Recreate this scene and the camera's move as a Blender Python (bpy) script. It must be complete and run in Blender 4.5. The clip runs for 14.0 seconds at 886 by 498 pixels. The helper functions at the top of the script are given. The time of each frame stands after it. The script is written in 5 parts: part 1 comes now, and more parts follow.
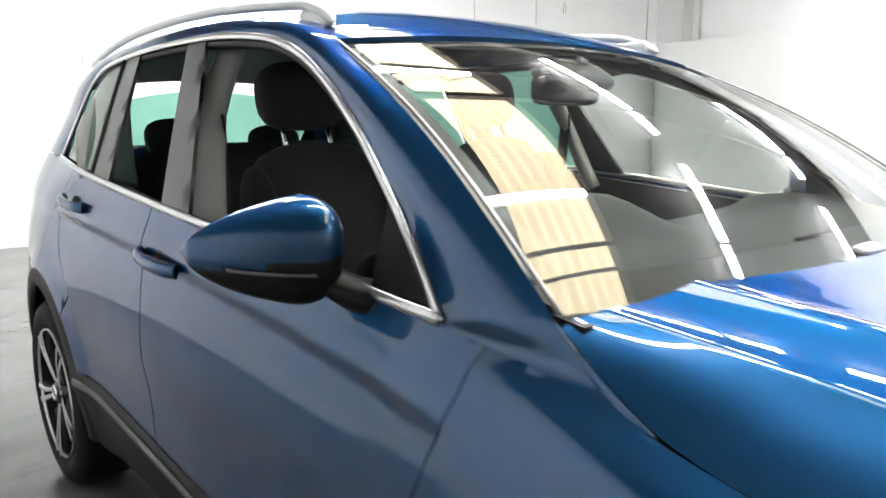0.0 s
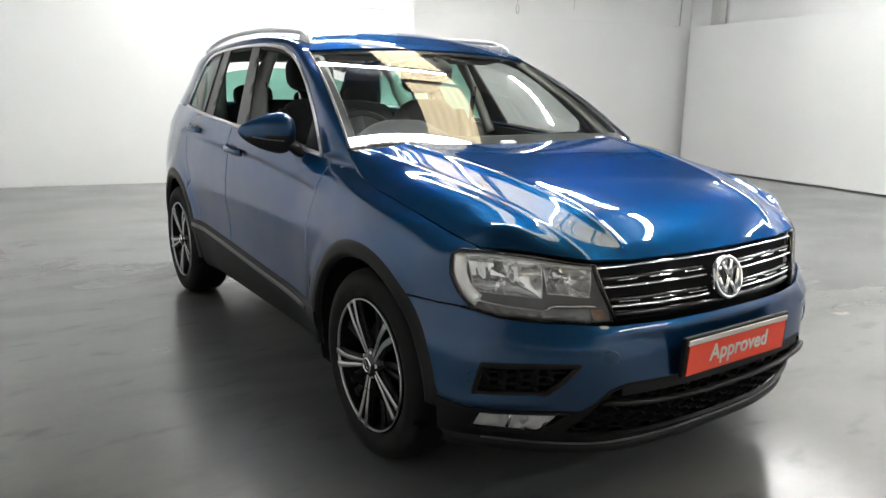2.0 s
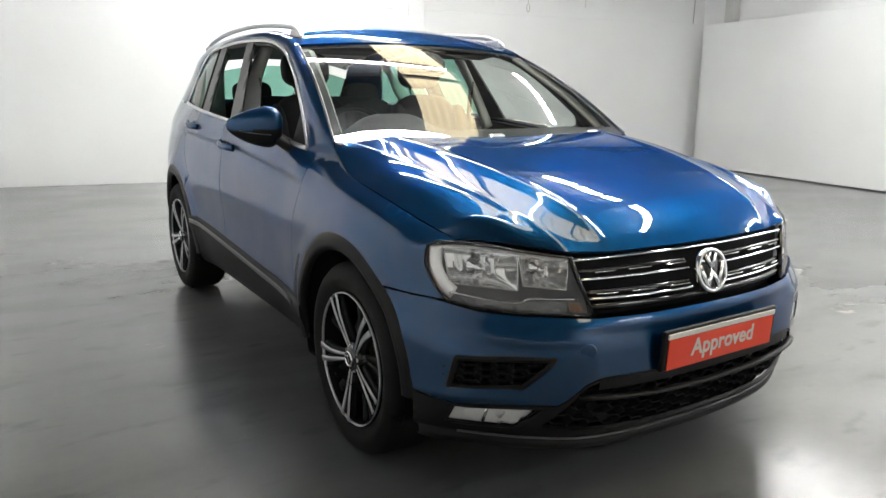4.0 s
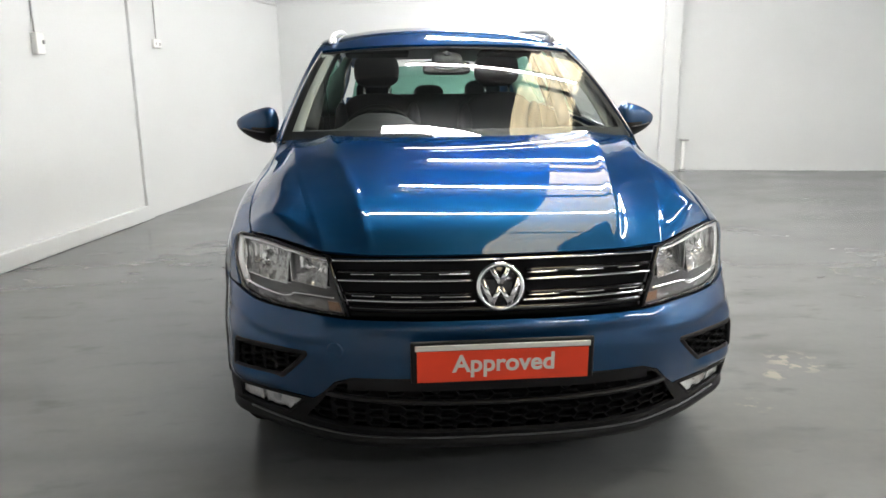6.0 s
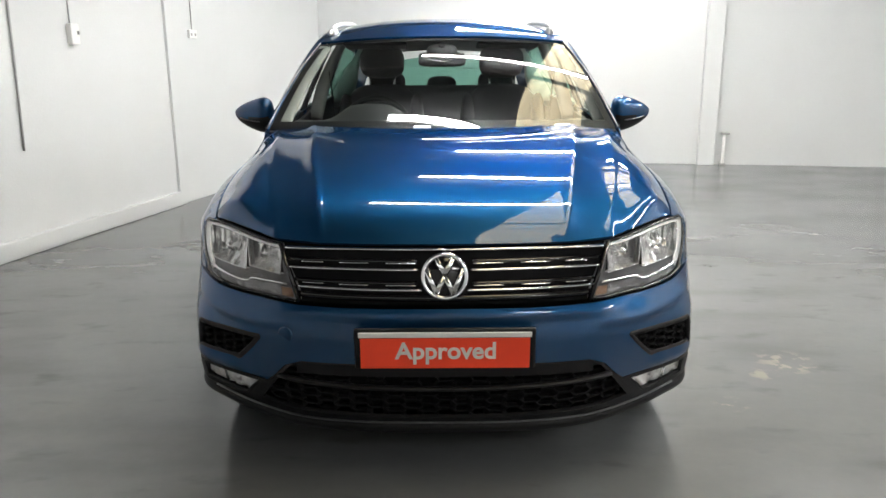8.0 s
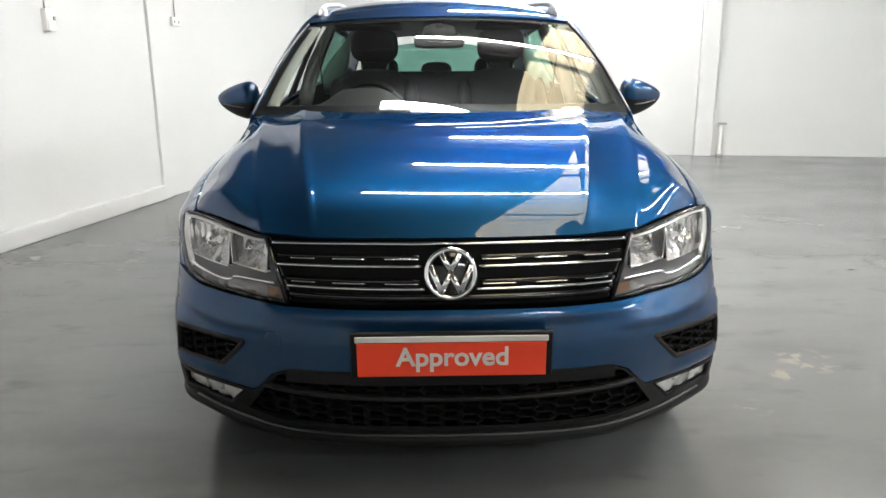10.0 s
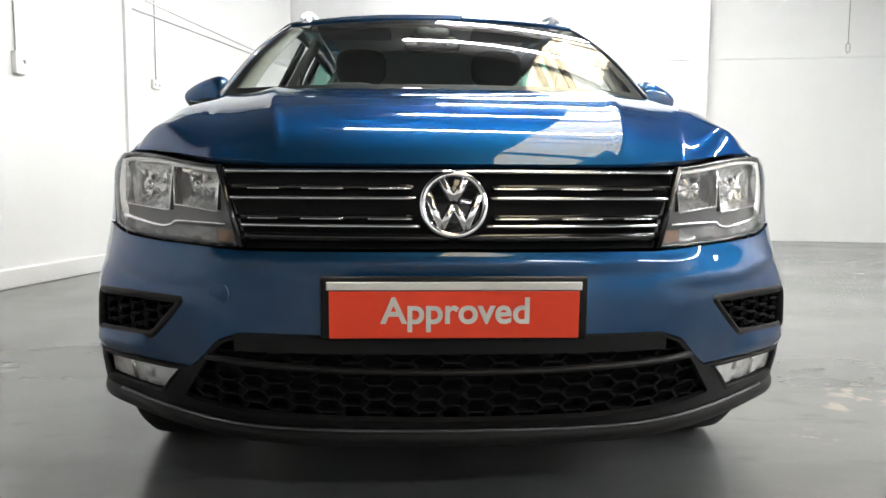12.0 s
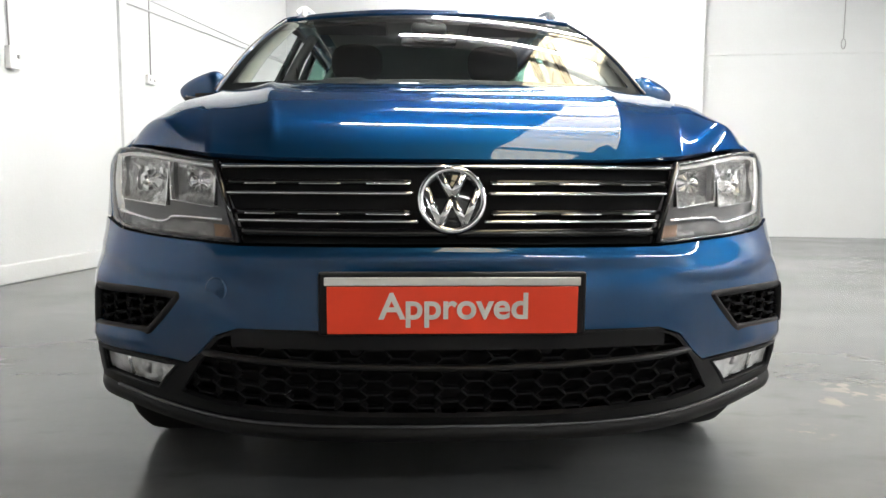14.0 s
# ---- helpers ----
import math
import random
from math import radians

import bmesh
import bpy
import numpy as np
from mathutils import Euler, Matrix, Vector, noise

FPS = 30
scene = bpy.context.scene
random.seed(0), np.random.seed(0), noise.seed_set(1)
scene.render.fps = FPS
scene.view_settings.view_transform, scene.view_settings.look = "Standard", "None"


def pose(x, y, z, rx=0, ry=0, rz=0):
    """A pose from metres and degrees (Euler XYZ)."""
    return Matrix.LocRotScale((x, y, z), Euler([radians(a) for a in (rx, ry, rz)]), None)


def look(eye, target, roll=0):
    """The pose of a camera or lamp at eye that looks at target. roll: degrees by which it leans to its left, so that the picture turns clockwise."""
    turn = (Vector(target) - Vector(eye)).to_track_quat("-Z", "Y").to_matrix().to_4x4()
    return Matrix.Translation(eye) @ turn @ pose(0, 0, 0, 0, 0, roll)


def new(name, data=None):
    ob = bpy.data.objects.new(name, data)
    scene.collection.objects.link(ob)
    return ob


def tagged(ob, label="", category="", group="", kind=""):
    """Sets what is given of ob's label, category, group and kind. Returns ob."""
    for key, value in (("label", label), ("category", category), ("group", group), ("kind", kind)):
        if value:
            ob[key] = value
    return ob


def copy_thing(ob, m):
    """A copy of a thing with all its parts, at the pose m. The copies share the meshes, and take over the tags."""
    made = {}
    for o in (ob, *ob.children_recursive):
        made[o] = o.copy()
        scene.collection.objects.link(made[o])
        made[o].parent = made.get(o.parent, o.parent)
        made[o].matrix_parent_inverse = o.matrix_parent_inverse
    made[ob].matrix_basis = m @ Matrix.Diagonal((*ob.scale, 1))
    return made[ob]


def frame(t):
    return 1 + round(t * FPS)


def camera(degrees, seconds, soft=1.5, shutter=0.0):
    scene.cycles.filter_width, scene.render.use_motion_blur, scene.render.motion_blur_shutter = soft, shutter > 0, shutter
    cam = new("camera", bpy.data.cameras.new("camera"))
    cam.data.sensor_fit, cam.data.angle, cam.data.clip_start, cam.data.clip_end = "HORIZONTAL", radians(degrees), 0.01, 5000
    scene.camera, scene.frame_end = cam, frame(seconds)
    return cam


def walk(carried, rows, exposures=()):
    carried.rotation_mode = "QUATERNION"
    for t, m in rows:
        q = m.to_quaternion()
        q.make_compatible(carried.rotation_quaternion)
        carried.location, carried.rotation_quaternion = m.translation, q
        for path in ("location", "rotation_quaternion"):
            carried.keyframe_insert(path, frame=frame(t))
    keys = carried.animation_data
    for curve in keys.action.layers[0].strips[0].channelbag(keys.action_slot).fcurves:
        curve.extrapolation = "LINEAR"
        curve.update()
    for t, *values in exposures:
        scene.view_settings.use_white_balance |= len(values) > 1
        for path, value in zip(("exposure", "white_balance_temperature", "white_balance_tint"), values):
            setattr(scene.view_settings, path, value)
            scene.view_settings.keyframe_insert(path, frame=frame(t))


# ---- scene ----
cam = camera(63.4, 14.0, shutter=0.25)
PATH = [
    (0, (-1.463, 0.662, 1.362), (-0.177, 2.152, 1.007), -0.5),
    (0.5, (-1.654, -0.086, 1.347), (-0.451, 1.465, 0.9625), 0.2),
    (1, (-1.873, -0.744, 1.315), (-0.729, 0.848, 0.916), -0.3),
    (1.5, (-1.979, -1.177, 1.322), (-0.881, 0.447, 0.925), 0.8),
    (2, (-2.044, -1.325, 1.338), (-0.96, 0.301, 0.912), 0.7),
    (4.3, (-1.865, -1.402, 1.304), (-0.842, 0.264, 0.883), 0.4),
    (4.5, (-1.672, -1.492, 1.319), (-0.775, 0.247, 0.904), -1.1),
    (5, (-1.236, -1.73, 1.313), (-0.563, 0.11, 0.911), -2.6),
    (5.5, (-0.716, -1.846, 1.325), (-0.347, 0.072, 0.898), -3.3),
    (6, (-0.331, -1.984, 1.347), (-0.178, -0.041, 0.9), -0.6),
    (6.5, (-0.078, -2.033, 1.354), (-0.08, -0.09, 0.889), 0.8),
    (7, (-0.014, -2.035, 1.352), (-0.023, -0.095, 0.879), -0.2),
    (7.5, (-0.009, -2.036, 1.357), (-0.01, -0.096, 0.879), -0.2),
    (8, (-0.01, -2.04, 1.353), (-0.005, -0.099, 0.882), -0.3),
    (10.3, (-0.067, -1.703, 1.278), (-0.028, 0.234, 0.781), -0.3),
    (10.5, (-0.075, -1.597, 1.248), (-0.033, 0.334, 0.731), 0.0),
    (11, (-0.076, -1.44, 0.987), (-0.004, 0.524, 0.614), 0.5),
    (11.5, (-0.088, -1.437, 0.818), (0.002, 0.547, 0.601), 0.7),
    (12, (-0.086, -1.455, 0.803), (-0.002, 0.534, 0.622), 0.3),
    (12.5, (-0.084, -1.458, 0.803), (-0.006, 0.531, 0.627), -0.4),
    (13, (-0.083, -1.457, 0.803), (0.004, 0.531, 0.616), -0.7),
    (13.5, (-0.088, -1.452, 0.802), (0.007, 0.536, 0.614), -0.3),
    (14, (-0.091, -1.45, 0.801), (0.005, 0.538, 0.609), 0.3),
]

walk(cam, [(t, look(eye, target, roll)) for t, eye, target, roll in PATH],
     [(0.0, 3.32), (0.25, 2.97), (0.5, 2.66), (1.0, 2.57), (2.0, 2.72), (4.5, 2.77), (5.5, 2.64), (8.0, 2.60), (11.0, 2.85), (12.0, 2.92), (14.0, 2.92)])

# ---- light ----
world = bpy.data.worlds.new("sky")
scene.world = world
world.use_nodes = True
sky = world.node_tree.nodes.new("ShaderNodeTexSky")
sky.sky_type, sky.sun_disc = "NISHITA", False
sky.sun_elevation, sky.sun_rotation = radians(54), radians(200)
world.node_tree.links.new(sky.outputs[0], world.node_tree.nodes["Background"].inputs[0])
world.node_tree.nodes["Background"].inputs[1].default_value = 0.10
scene.view_settings.exposure = 2.0
sun = new("sun", bpy.data.lights.new("sun", "SUN"))
sun.data.energy, sun.data.angle, sun.data.color = 3.4, radians(0.5), (1.0, 0.95, 0.88)
sun.matrix_basis = look((-3, -8, 12), (0, 0, 0))
TUBE_POWER = 21.0


# ---- materials ----
def mat(name, color, rough=0.5, metal=0.0, coat=0.0, grain=0.0, scale=40.0, bump=0.0, stain=0.0, stain_scale=1.5, ior=1.5):
    """A principled material with colour variation at two scales and fine relief."""
    m = bpy.data.materials.new(name)
    m.use_nodes = True
    nt = m.node_tree
    p = nt.nodes["Principled BSDF"]
    p.inputs["Base Color"].default_value = (*color, 1)
    p.inputs["Roughness"].default_value = rough
    p.inputs["Metallic"].default_value = metal
    p.inputs["IOR"].default_value = ior
    p.inputs["Coat Weight"].default_value = coat
    p.inputs["Coat Roughness"].default_value = 0.02
    if grain or stain or bump:
        tc = nt.nodes.new("ShaderNodeTexCoord")
        fine = nt.nodes.new("ShaderNodeTexNoise")
        fine.inputs["Scale"].default_value, fine.inputs["Detail"].default_value = scale, 6
        nt.links.new(tc.outputs["Object"], fine.inputs["Vector"])
        big = nt.nodes.new("ShaderNodeTexNoise")
        big.inputs["Scale"].default_value, big.inputs["Detail"].default_value = stain_scale, 8
        nt.links.new(tc.outputs["Object"], big.inputs["Vector"])
        a = nt.nodes.new("ShaderNodeMapRange")
        a.inputs["To Min"].default_value, a.inputs["To Max"].default_value = 1 - grain, 1 + grain
        nt.links.new(fine.outputs["Fac"], a.inputs["Value"])
        b = nt.nodes.new("ShaderNodeMapRange")
        b.inputs["From Min"].default_value, b.inputs["From Max"].default_value = 0.3, 0.7
        b.inputs["To Min"].default_value, b.inputs["To Max"].default_value = 1 - stain, 1 + stain
        nt.links.new(big.outputs["Fac"], b.inputs["Value"])
        ab = nt.nodes.new("ShaderNodeMath")
        ab.operation = "MULTIPLY"
        nt.links.new(a.outputs[0], ab.inputs[0])
        nt.links.new(b.outputs[0], ab.inputs[1])
        mul = nt.nodes.new("ShaderNodeVectorMath")
        mul.operation = "SCALE"
        mul.inputs[0].default_value = color
        nt.links.new(ab.outputs[0], mul.inputs["Scale"])
        nt.links.new(mul.outputs[0], p.inputs["Base Color"])
        if stain:
            r = nt.nodes.new("ShaderNodeMapRange")
            r.inputs["To Min"].default_value, r.inputs["To Max"].default_value = max(rough * 0.75, 0.02), min(rough * 1.3, 1)
            nt.links.new(big.outputs["Fac"], r.inputs["Value"])
            nt.links.new(r.outputs[0], p.inputs["Roughness"])
        if bump:
            bp = nt.nodes.new("ShaderNodeBump")
            bp.inputs["Strength"].default_value, bp.inputs["Distance"].default_value = 0.6, bump
            nt.links.new(fine.outputs["Fac"], bp.inputs["Height"])
            nt.links.new(bp.outputs[0], p.inputs["Normal"])
    return m


def glass(name, tint, ior=1.6, rough=0.0):
    """A thin pane: tinted see-through with gloss by its angle."""
    m = bpy.data.materials.new(name)
    m.use_nodes = True
    nt = m.node_tree
    nt.nodes.remove(nt.nodes["Principled BSDF"])
    out = nt.nodes["Material Output"]
    clear = nt.nodes.new("ShaderNodeBsdfTransparent")
    clear.inputs[0].default_value = (*tint, 1)
    gloss = nt.nodes.new("ShaderNodeBsdfGlossy")
    gloss.inputs["Roughness"].default_value = rough
    face = nt.nodes.new("ShaderNodeLayerWeight")
    face.inputs[0].default_value = 0.5
    power = nt.nodes.new("ShaderNodeMath")
    power.operation = "POWER"
    nt.links.new(face.outputs["Facing"], power.inputs[0])
    power.inputs[1].default_value = 5.0
    fr = nt.nodes.new("ShaderNodeMapRange")
    fr.inputs["To Min"].default_value, fr.inputs["To Max"].default_value = ((ior - 1) / (ior + 1)) ** 2, 1.0
    nt.links.new(power.outputs[0], fr.inputs["Value"])
    mix = nt.nodes.new("ShaderNodeMixShader")
    nt.links.new(fr.outputs[0], mix.inputs[0])
    nt.links.new(clear.outputs[0], mix.inputs[1])
    nt.links.new(gloss.outputs[0], mix.inputs[2])
    nt.links.new(mix.outputs[0], out.inputs[0])
    return m


def glow(name, color, strength):
    m = bpy.data.materials.new(name)
    m.use_nodes = True
    p = m.node_tree.nodes["Principled BSDF"]
    p.inputs["Base Color"].default_value = (*color, 1)
    p.inputs["Emission Color"].default_value = (*color, 1)
    p.inputs["Emission Strength"].default_value = strength
    return m


PAINT = mat("blue_metallic_paint", (0.0088, 0.050, 0.128), 0.40, 0.88, 1.0, grain=0.10, scale=900, stain=0.03, stain_scale=3)
PAINT.node_tree.nodes["Principled BSDF"].inputs["Specular IOR Level"].default_value = 0.0
PAINT.node_tree.nodes["Principled BSDF"].inputs["Specular Tint"].default_value = (0.20, 0.37, 0.55, 1)
PAINT.node_tree.nodes["Principled BSDF"].inputs["Coat Roughness"].default_value = 0.008
PAINT.node_tree.nodes["Principled BSDF"].inputs["Coat IOR"].default_value = 1.52
BLACK = mat("black_plastic", (0.0065, 0.0065, 0.0072), 0.45, grain=0.15, scale=300, bump=0.0004)
CLAD = mat("grey_black_cladding", (0.0072, 0.0072, 0.0078), 0.5, grain=0.15, scale=400, bump=0.0005)
PIANO = mat("gloss_black", (0.006, 0.006, 0.0065), 0.10, coat=0.3)
DARK = mat("dark_inner", (0.008, 0.008, 0.0085), 0.8)
DARK.node_tree.nodes["Principled BSDF"].inputs["Specular IOR Level"].default_value = 0.15
CHROME = mat("chrome", (0.86, 0.86, 0.87), 0.06, 1.0)
RAIL = mat("silver_rail", (0.66, 0.66, 0.67), 0.42, 0.35, grain=0.04, scale=200)
SATIN = mat("satin_aluminium", (0.62, 0.62, 0.63), 0.28, 1.0, grain=0.04, scale=200)
LIP = mat("grey_skid_lip", (0.008, 0.008, 0.0085), 0.5, 0.0, grain=0.1, scale=200)
RUBBER = mat("tyre_rubber", (0.009, 0.009, 0.009), 0.72, grain=0.25, scale=120, bump=0.0006, stain=0.15, stain_scale=9)
for _m in (BLACK, CLAD, RUBBER, LIP):
    _m.node_tree.nodes["Principled BSDF"].inputs["Specular IOR Level"].default_value = 0.2
CLOTH = mat("black_seat_cloth", (0.018, 0.018, 0.020), 0.9, grain=0.3, scale=200)
DASH = mat("dark_dashboard", (0.016, 0.018, 0.019), 0.7, grain=0.1, scale=200)
DASH.node_tree.nodes["Principled BSDF"].inputs["Specular IOR Level"].default_value = 0.25
TRIM = mat("pale_grey_trim", (0.30, 0.305, 0.29), 0.8, grain=0.06, scale=400)
STRIP = mat("pale_lamp_strip", (0.86, 0.86, 0.85), 0.30, 0.7, grain=0.02, scale=90)
PILLAR = mat("satin_black_pillar", (0.034, 0.034, 0.035), 0.30, grain=0.1, scale=300)
TRIM_GREY = mat("grey_screen_trim", (0.14, 0.14, 0.145), 0.35, 0.8, grain=0.05, scale=200)
REFLECTOR = mat("headlamp_reflector", (0.96, 0.96, 0.96), 0.10, 0.85)
LAMP_GREY = mat("headlamp_grey_inner", (0.12, 0.12, 0.122), 0.32, 0.35)
AMBER = mat("amber_reflector", (0.21, 0.115, 0.06), 0.3)
FOG_WHITE = mat("fog_lamp_reflector", (0.90, 0.90, 0.90), 0.22, 0.1)
LAMP_DARK = mat("headlamp_lower_reflector", (0.20, 0.20, 0.203), 0.3, 0.3)
RED = mat("red_plate", (0.78, 0.055, 0.018), 0.35, grain=0.04, scale=60)
WHITE_STRIP = mat("pale_plate_strip", (0.62, 0.62, 0.60), 0.4, grain=0.03, scale=80)
LETTER = mat("grey_lettering", (0.60, 0.60, 0.58), 0.45)
DISC = mat("brake_disc", (0.10, 0.098, 0.095), 0.35, 1.0, grain=0.1, scale=150)
GLASS = glass("clear_glass", (0.86, 0.90, 0.88), 2.1)
GREEN_GLASS = glass("green_privacy_glass", (0.27, 0.54, 0.45), 1.6)
REAR_GLASS = glass("green_rear_glass", (0.22, 0.46, 0.38), 1.6)
LAMP_GLASS = glass("lamp_lens", (0.96, 0.96, 0.96), 1.55)
TUBE = glow("fluorescent_tube", (0.985, 0.98, 0.97), TUBE_POWER)
WALL = mat("white_wall_paint", (0.615, 0.623, 0.620), 0.6, grain=0.03, scale=60, bump=0.002, stain=0.025, stain_scale=0.9)
FLOOR = mat("grey_floor_paint", (0.136, 0.140, 0.140), 0.22, grain=0.05, scale=25)
# grey picked to tone down what the bumper and chrome mirror
UNSEEN_WALL = mat("unseen_end_wall_grey", (0.56, 0.56, 0.55), 0.6, grain=0.05, scale=40, bump=0.002, stain=0.06, stain_scale=0.9)
# white column paint with its shade put into the colour as grey
COLUMN_SHADED = mat("shaded_white_column_paint", (0.42, 0.42, 0.41), 0.5, grain=0.05, scale=40, stain=0.05)
WHITE_PLASTIC = mat("white_plastic", (0.75, 0.75, 0.73), 0.4, grain=0.02, scale=90)
CABLE = mat("grey_cable", (0.34, 0.34, 0.33), 0.6, grain=0.1, scale=90)
STEEL = mat("dark_roof_steel", (0.10, 0.09, 0.085), 0.6, grain=0.2, scale=40)
SKYLIGHT = mat("yellowed_roof_light", (0.72, 0.62, 0.42), 0.5, grain=0.06, scale=6, stain=0.12, stain_scale=1.2)
ROOF_SHEET = mat("grey_roof_sheet", (0.075, 0.075, 0.077), 0.7, grain=0.1, scale=20, stain=0.1)

def floor_wear(m):
    """Adds soft dark smears, gloss changes and chipped spots to the floor paint."""
    nt = m.node_tree
    p = nt.nodes["Principled BSDF"]
    geo = nt.nodes.new("ShaderNodeNewGeometry")

    def noise(scale, detail, stretch=(1, 1, 1), turn=0.0):
        mp = nt.nodes.new("ShaderNodeMapping")
        mp.inputs["Scale"].default_value = stretch
        mp.inputs["Rotation"].default_value = (0, 0, turn)
        nt.links.new(geo.outputs["Position"], mp.inputs["Vector"])
        n = nt.nodes.new("ShaderNodeTexNoise")
        n.inputs["Scale"].default_value, n.inputs["Detail"].default_value = scale, detail
        nt.links.new(mp.outputs[0], n.inputs["Vector"])
        return n.outputs["Fac"]

    def ramp(value, a, b, lo, hi):
        r = nt.nodes.new("ShaderNodeMapRange")
        r.interpolation_type = "SMOOTHSTEP"
        for key, v in (("From Min", a), ("From Max", b), ("To Min", lo), ("To Max", hi)):
            r.inputs[key].default_value = v
        nt.links.new(value, r.inputs["Value"])
        return r.outputs[0]

    def times(a, b):
        k = nt.nodes.new("ShaderNodeMath")
        k.operation = "MULTIPLY"
        nt.links.new(a, k.inputs[0])
        nt.links.new(b, k.inputs[1])
        return k.outputs[0]

    def scaled(color, by):
        k = nt.nodes.new("ShaderNodeVectorMath")
        k.operation = "SCALE"
        nt.links.new(color, k.inputs[0])
        nt.links.new(by, k.inputs["Scale"])
        return k.outputs[0]

    smear = ramp(noise(1.3, 5, (0.55, 1.5, 1), 0.3), 0.42, 0.76, 1.0, 0.68)
    spots = ramp(noise(3.2, 4, (1, 2.2, 1), -0.2), 0.57, 0.75, 1.0, 0.76)
    base = scaled(p.inputs["Base Color"].links[0].from_socket, times(smear, spots))
    # chipped and scratched spots, each with its own reach
    flecks = ramp(noise(14.0, 8), 0.50, 0.60, 0.0, 1.0)
    chip = None
    for x, y, reach in ((1.65, 1.18, 0.19), (1.47, 1.04, 0.09), (1.21, 0.74, 0.09), (-1.31, 2.44, 0.08), (2.50, 0.92, 0.10)):
        far = nt.nodes.new("ShaderNodeVectorMath")
        far.operation = "DISTANCE"
        far.inputs[1].default_value = (x, y, 0)
        nt.links.new(geo.outputs["Position"], far.inputs[0])
        one = times(ramp(far.outputs["Value"], reach * 0.25, reach, 1.0, 0.0), flecks)
        if chip is None:
            chip = one
        else:
            both_spots = nt.nodes.new("ShaderNodeMath")
            both_spots.operation = "MAXIMUM"
            nt.links.new(chip, both_spots.inputs[0])
            nt.links.new(one, both_spots.inputs[1])
            chip = both_spots.outputs[0]
    mixc = nt.nodes.new("ShaderNodeMixRGB")
    nt.links.new(chip, mixc.inputs[0])
    nt.links.new(base, mixc.inputs[1])
    mixc.inputs[2].default_value = (0.225, 0.205, 0.185, 1)
    nt.links.new(mixc.outputs[0], p.inputs["Base Color"])
    cloud = noise(0.95, 6, (1, 1.5, 1), 0.5)
    nt.links.new(ramp(cloud, 0.25, 0.75, 0.17, 0.26), p.inputs["Roughness"])
    swell = nt.nodes.new("ShaderNodeBump")
    swell.inputs["Strength"].default_value, swell.inputs["Distance"].default_value = 0.35, 0.004
    nt.links.new(noise(5.0, 4), swell.inputs["Height"])
    nt.links.new(swell.outputs[0], p.inputs["Normal"])


floor_wear(FLOOR)
_nt = SKYLIGHT.node_tree
_p = _nt.nodes["Principled BSDF"]
_through = _nt.nodes.new("ShaderNodeBsdfTranslucent")
_through.inputs[0].default_value = (0.98, 0.82, 0.52, 1)
_mix = _nt.nodes.new("ShaderNodeMixShader")
_mix.inputs[0].default_value = 0.9
_nt.links.new(_p.outputs[0], _mix.inputs[1])
_nt.links.new(_through.outputs[0], _mix.inputs[2])
_nt.links.new(_mix.outputs[0], _nt.nodes["Material Output"].inputs[0])


# ---- mesh helpers ----
def mesh_of(name, bm, material):
    me = bpy.data.meshes.new(name)
    bm.to_mesh(me)
    bm.free()
    for m in (material if isinstance(material, (list, tuple)) else [material]):
        me.materials.append(m)
    return me


def part(name, bm, material, parent=None, label=""):
    """Links a bmesh as one mesh object under a thing or a part."""
    ob = new(name, mesh_of(name, bm, material))
    if parent is not None:
        ob.parent = parent
    if label:
        tagged(ob, label)
    return ob


def thing(name, label, category, group="", kind="", at=None):
    ob = new(name)
    ob.empty_display_size = 0.1
    if at is not None:
        ob.matrix_basis = at
    return tagged(ob, label, category, group, kind)


def mirror(bm):
    c = bm.copy()
    for v in c.verts:
        v.co.x = -v.co.x
    bmesh.ops.reverse_faces(c, faces=c.faces)
    return c


def both(name, bm, material, parent, label=""):
    """The part and its mirror image on the other flank."""
    c = mirror(bm)
    return part(name, bm, material, parent, label), part(name, c, material, parent, label)


def line(*pairs):
    """A smooth function through (x, y) pairs."""
    xs, ys = np.array([p[0] for p in pairs], float), np.array([p[1] for p in pairs], float)
    d = np.diff(ys) / np.diff(xs)
    m = np.zeros(len(xs))
    m[0], m[-1] = d[0], d[-1]
    for i in range(1, len(xs) - 1):
        m[i] = 0 if d[i - 1] * d[i] <= 0 else 2 * d[i - 1] * d[i] / (d[i - 1] + d[i])

    def f(x):
        x = min(max(x, xs[0]), xs[-1])
        i = min(int(np.searchsorted(xs, x, side="right")) - 1, len(xs) - 2)
        h = xs[i + 1] - xs[i]
        t = (x - xs[i]) / h
        return float((2 * t**3 - 3 * t**2 + 1) * ys[i] + (t**3 - 2 * t**2 + t) * h * m[i] + (3 * t**2 - 2 * t**3) * ys[i + 1] + (t**3 - t**2) * h * m[i + 1])
    return f


def spline(pts, n):
    """n points along a smooth curve through pts, evenly in the parameter."""
    P = [Vector(p) for p in pts]
    k = len(P)
    out = []
    for j in range(n):
        u = j / (n - 1) * (k - 1)
        i = min(int(u), k - 2)
        t = u - i
        a, b, c, d = P[max(i - 1, 0)], P[i], P[i + 1], P[min(i + 2, k - 1)]
        out.append(0.5 * (2 * b + (c - a) * t + (2 * a - 5 * b + 4 * c - d) * t * t + (3 * b - 3 * c + d - a) * t**3))
    return out


def smooth(a, b, x):
    t = min(max((x - a) / (b - a), 0), 1)
    return t * t * (3 - 2 * t)


def inside(poly, x, y):
    r = False
    j = len(poly) - 1
    for i in range(len(poly)):
        (xi, yi), (xj, yj) = poly[i], poly[j]
        if (yi > y) != (yj > y) and x < (xj - xi) * (y - yi) / (yj - yi) + xi:
            r = not r
        j = i
    return r


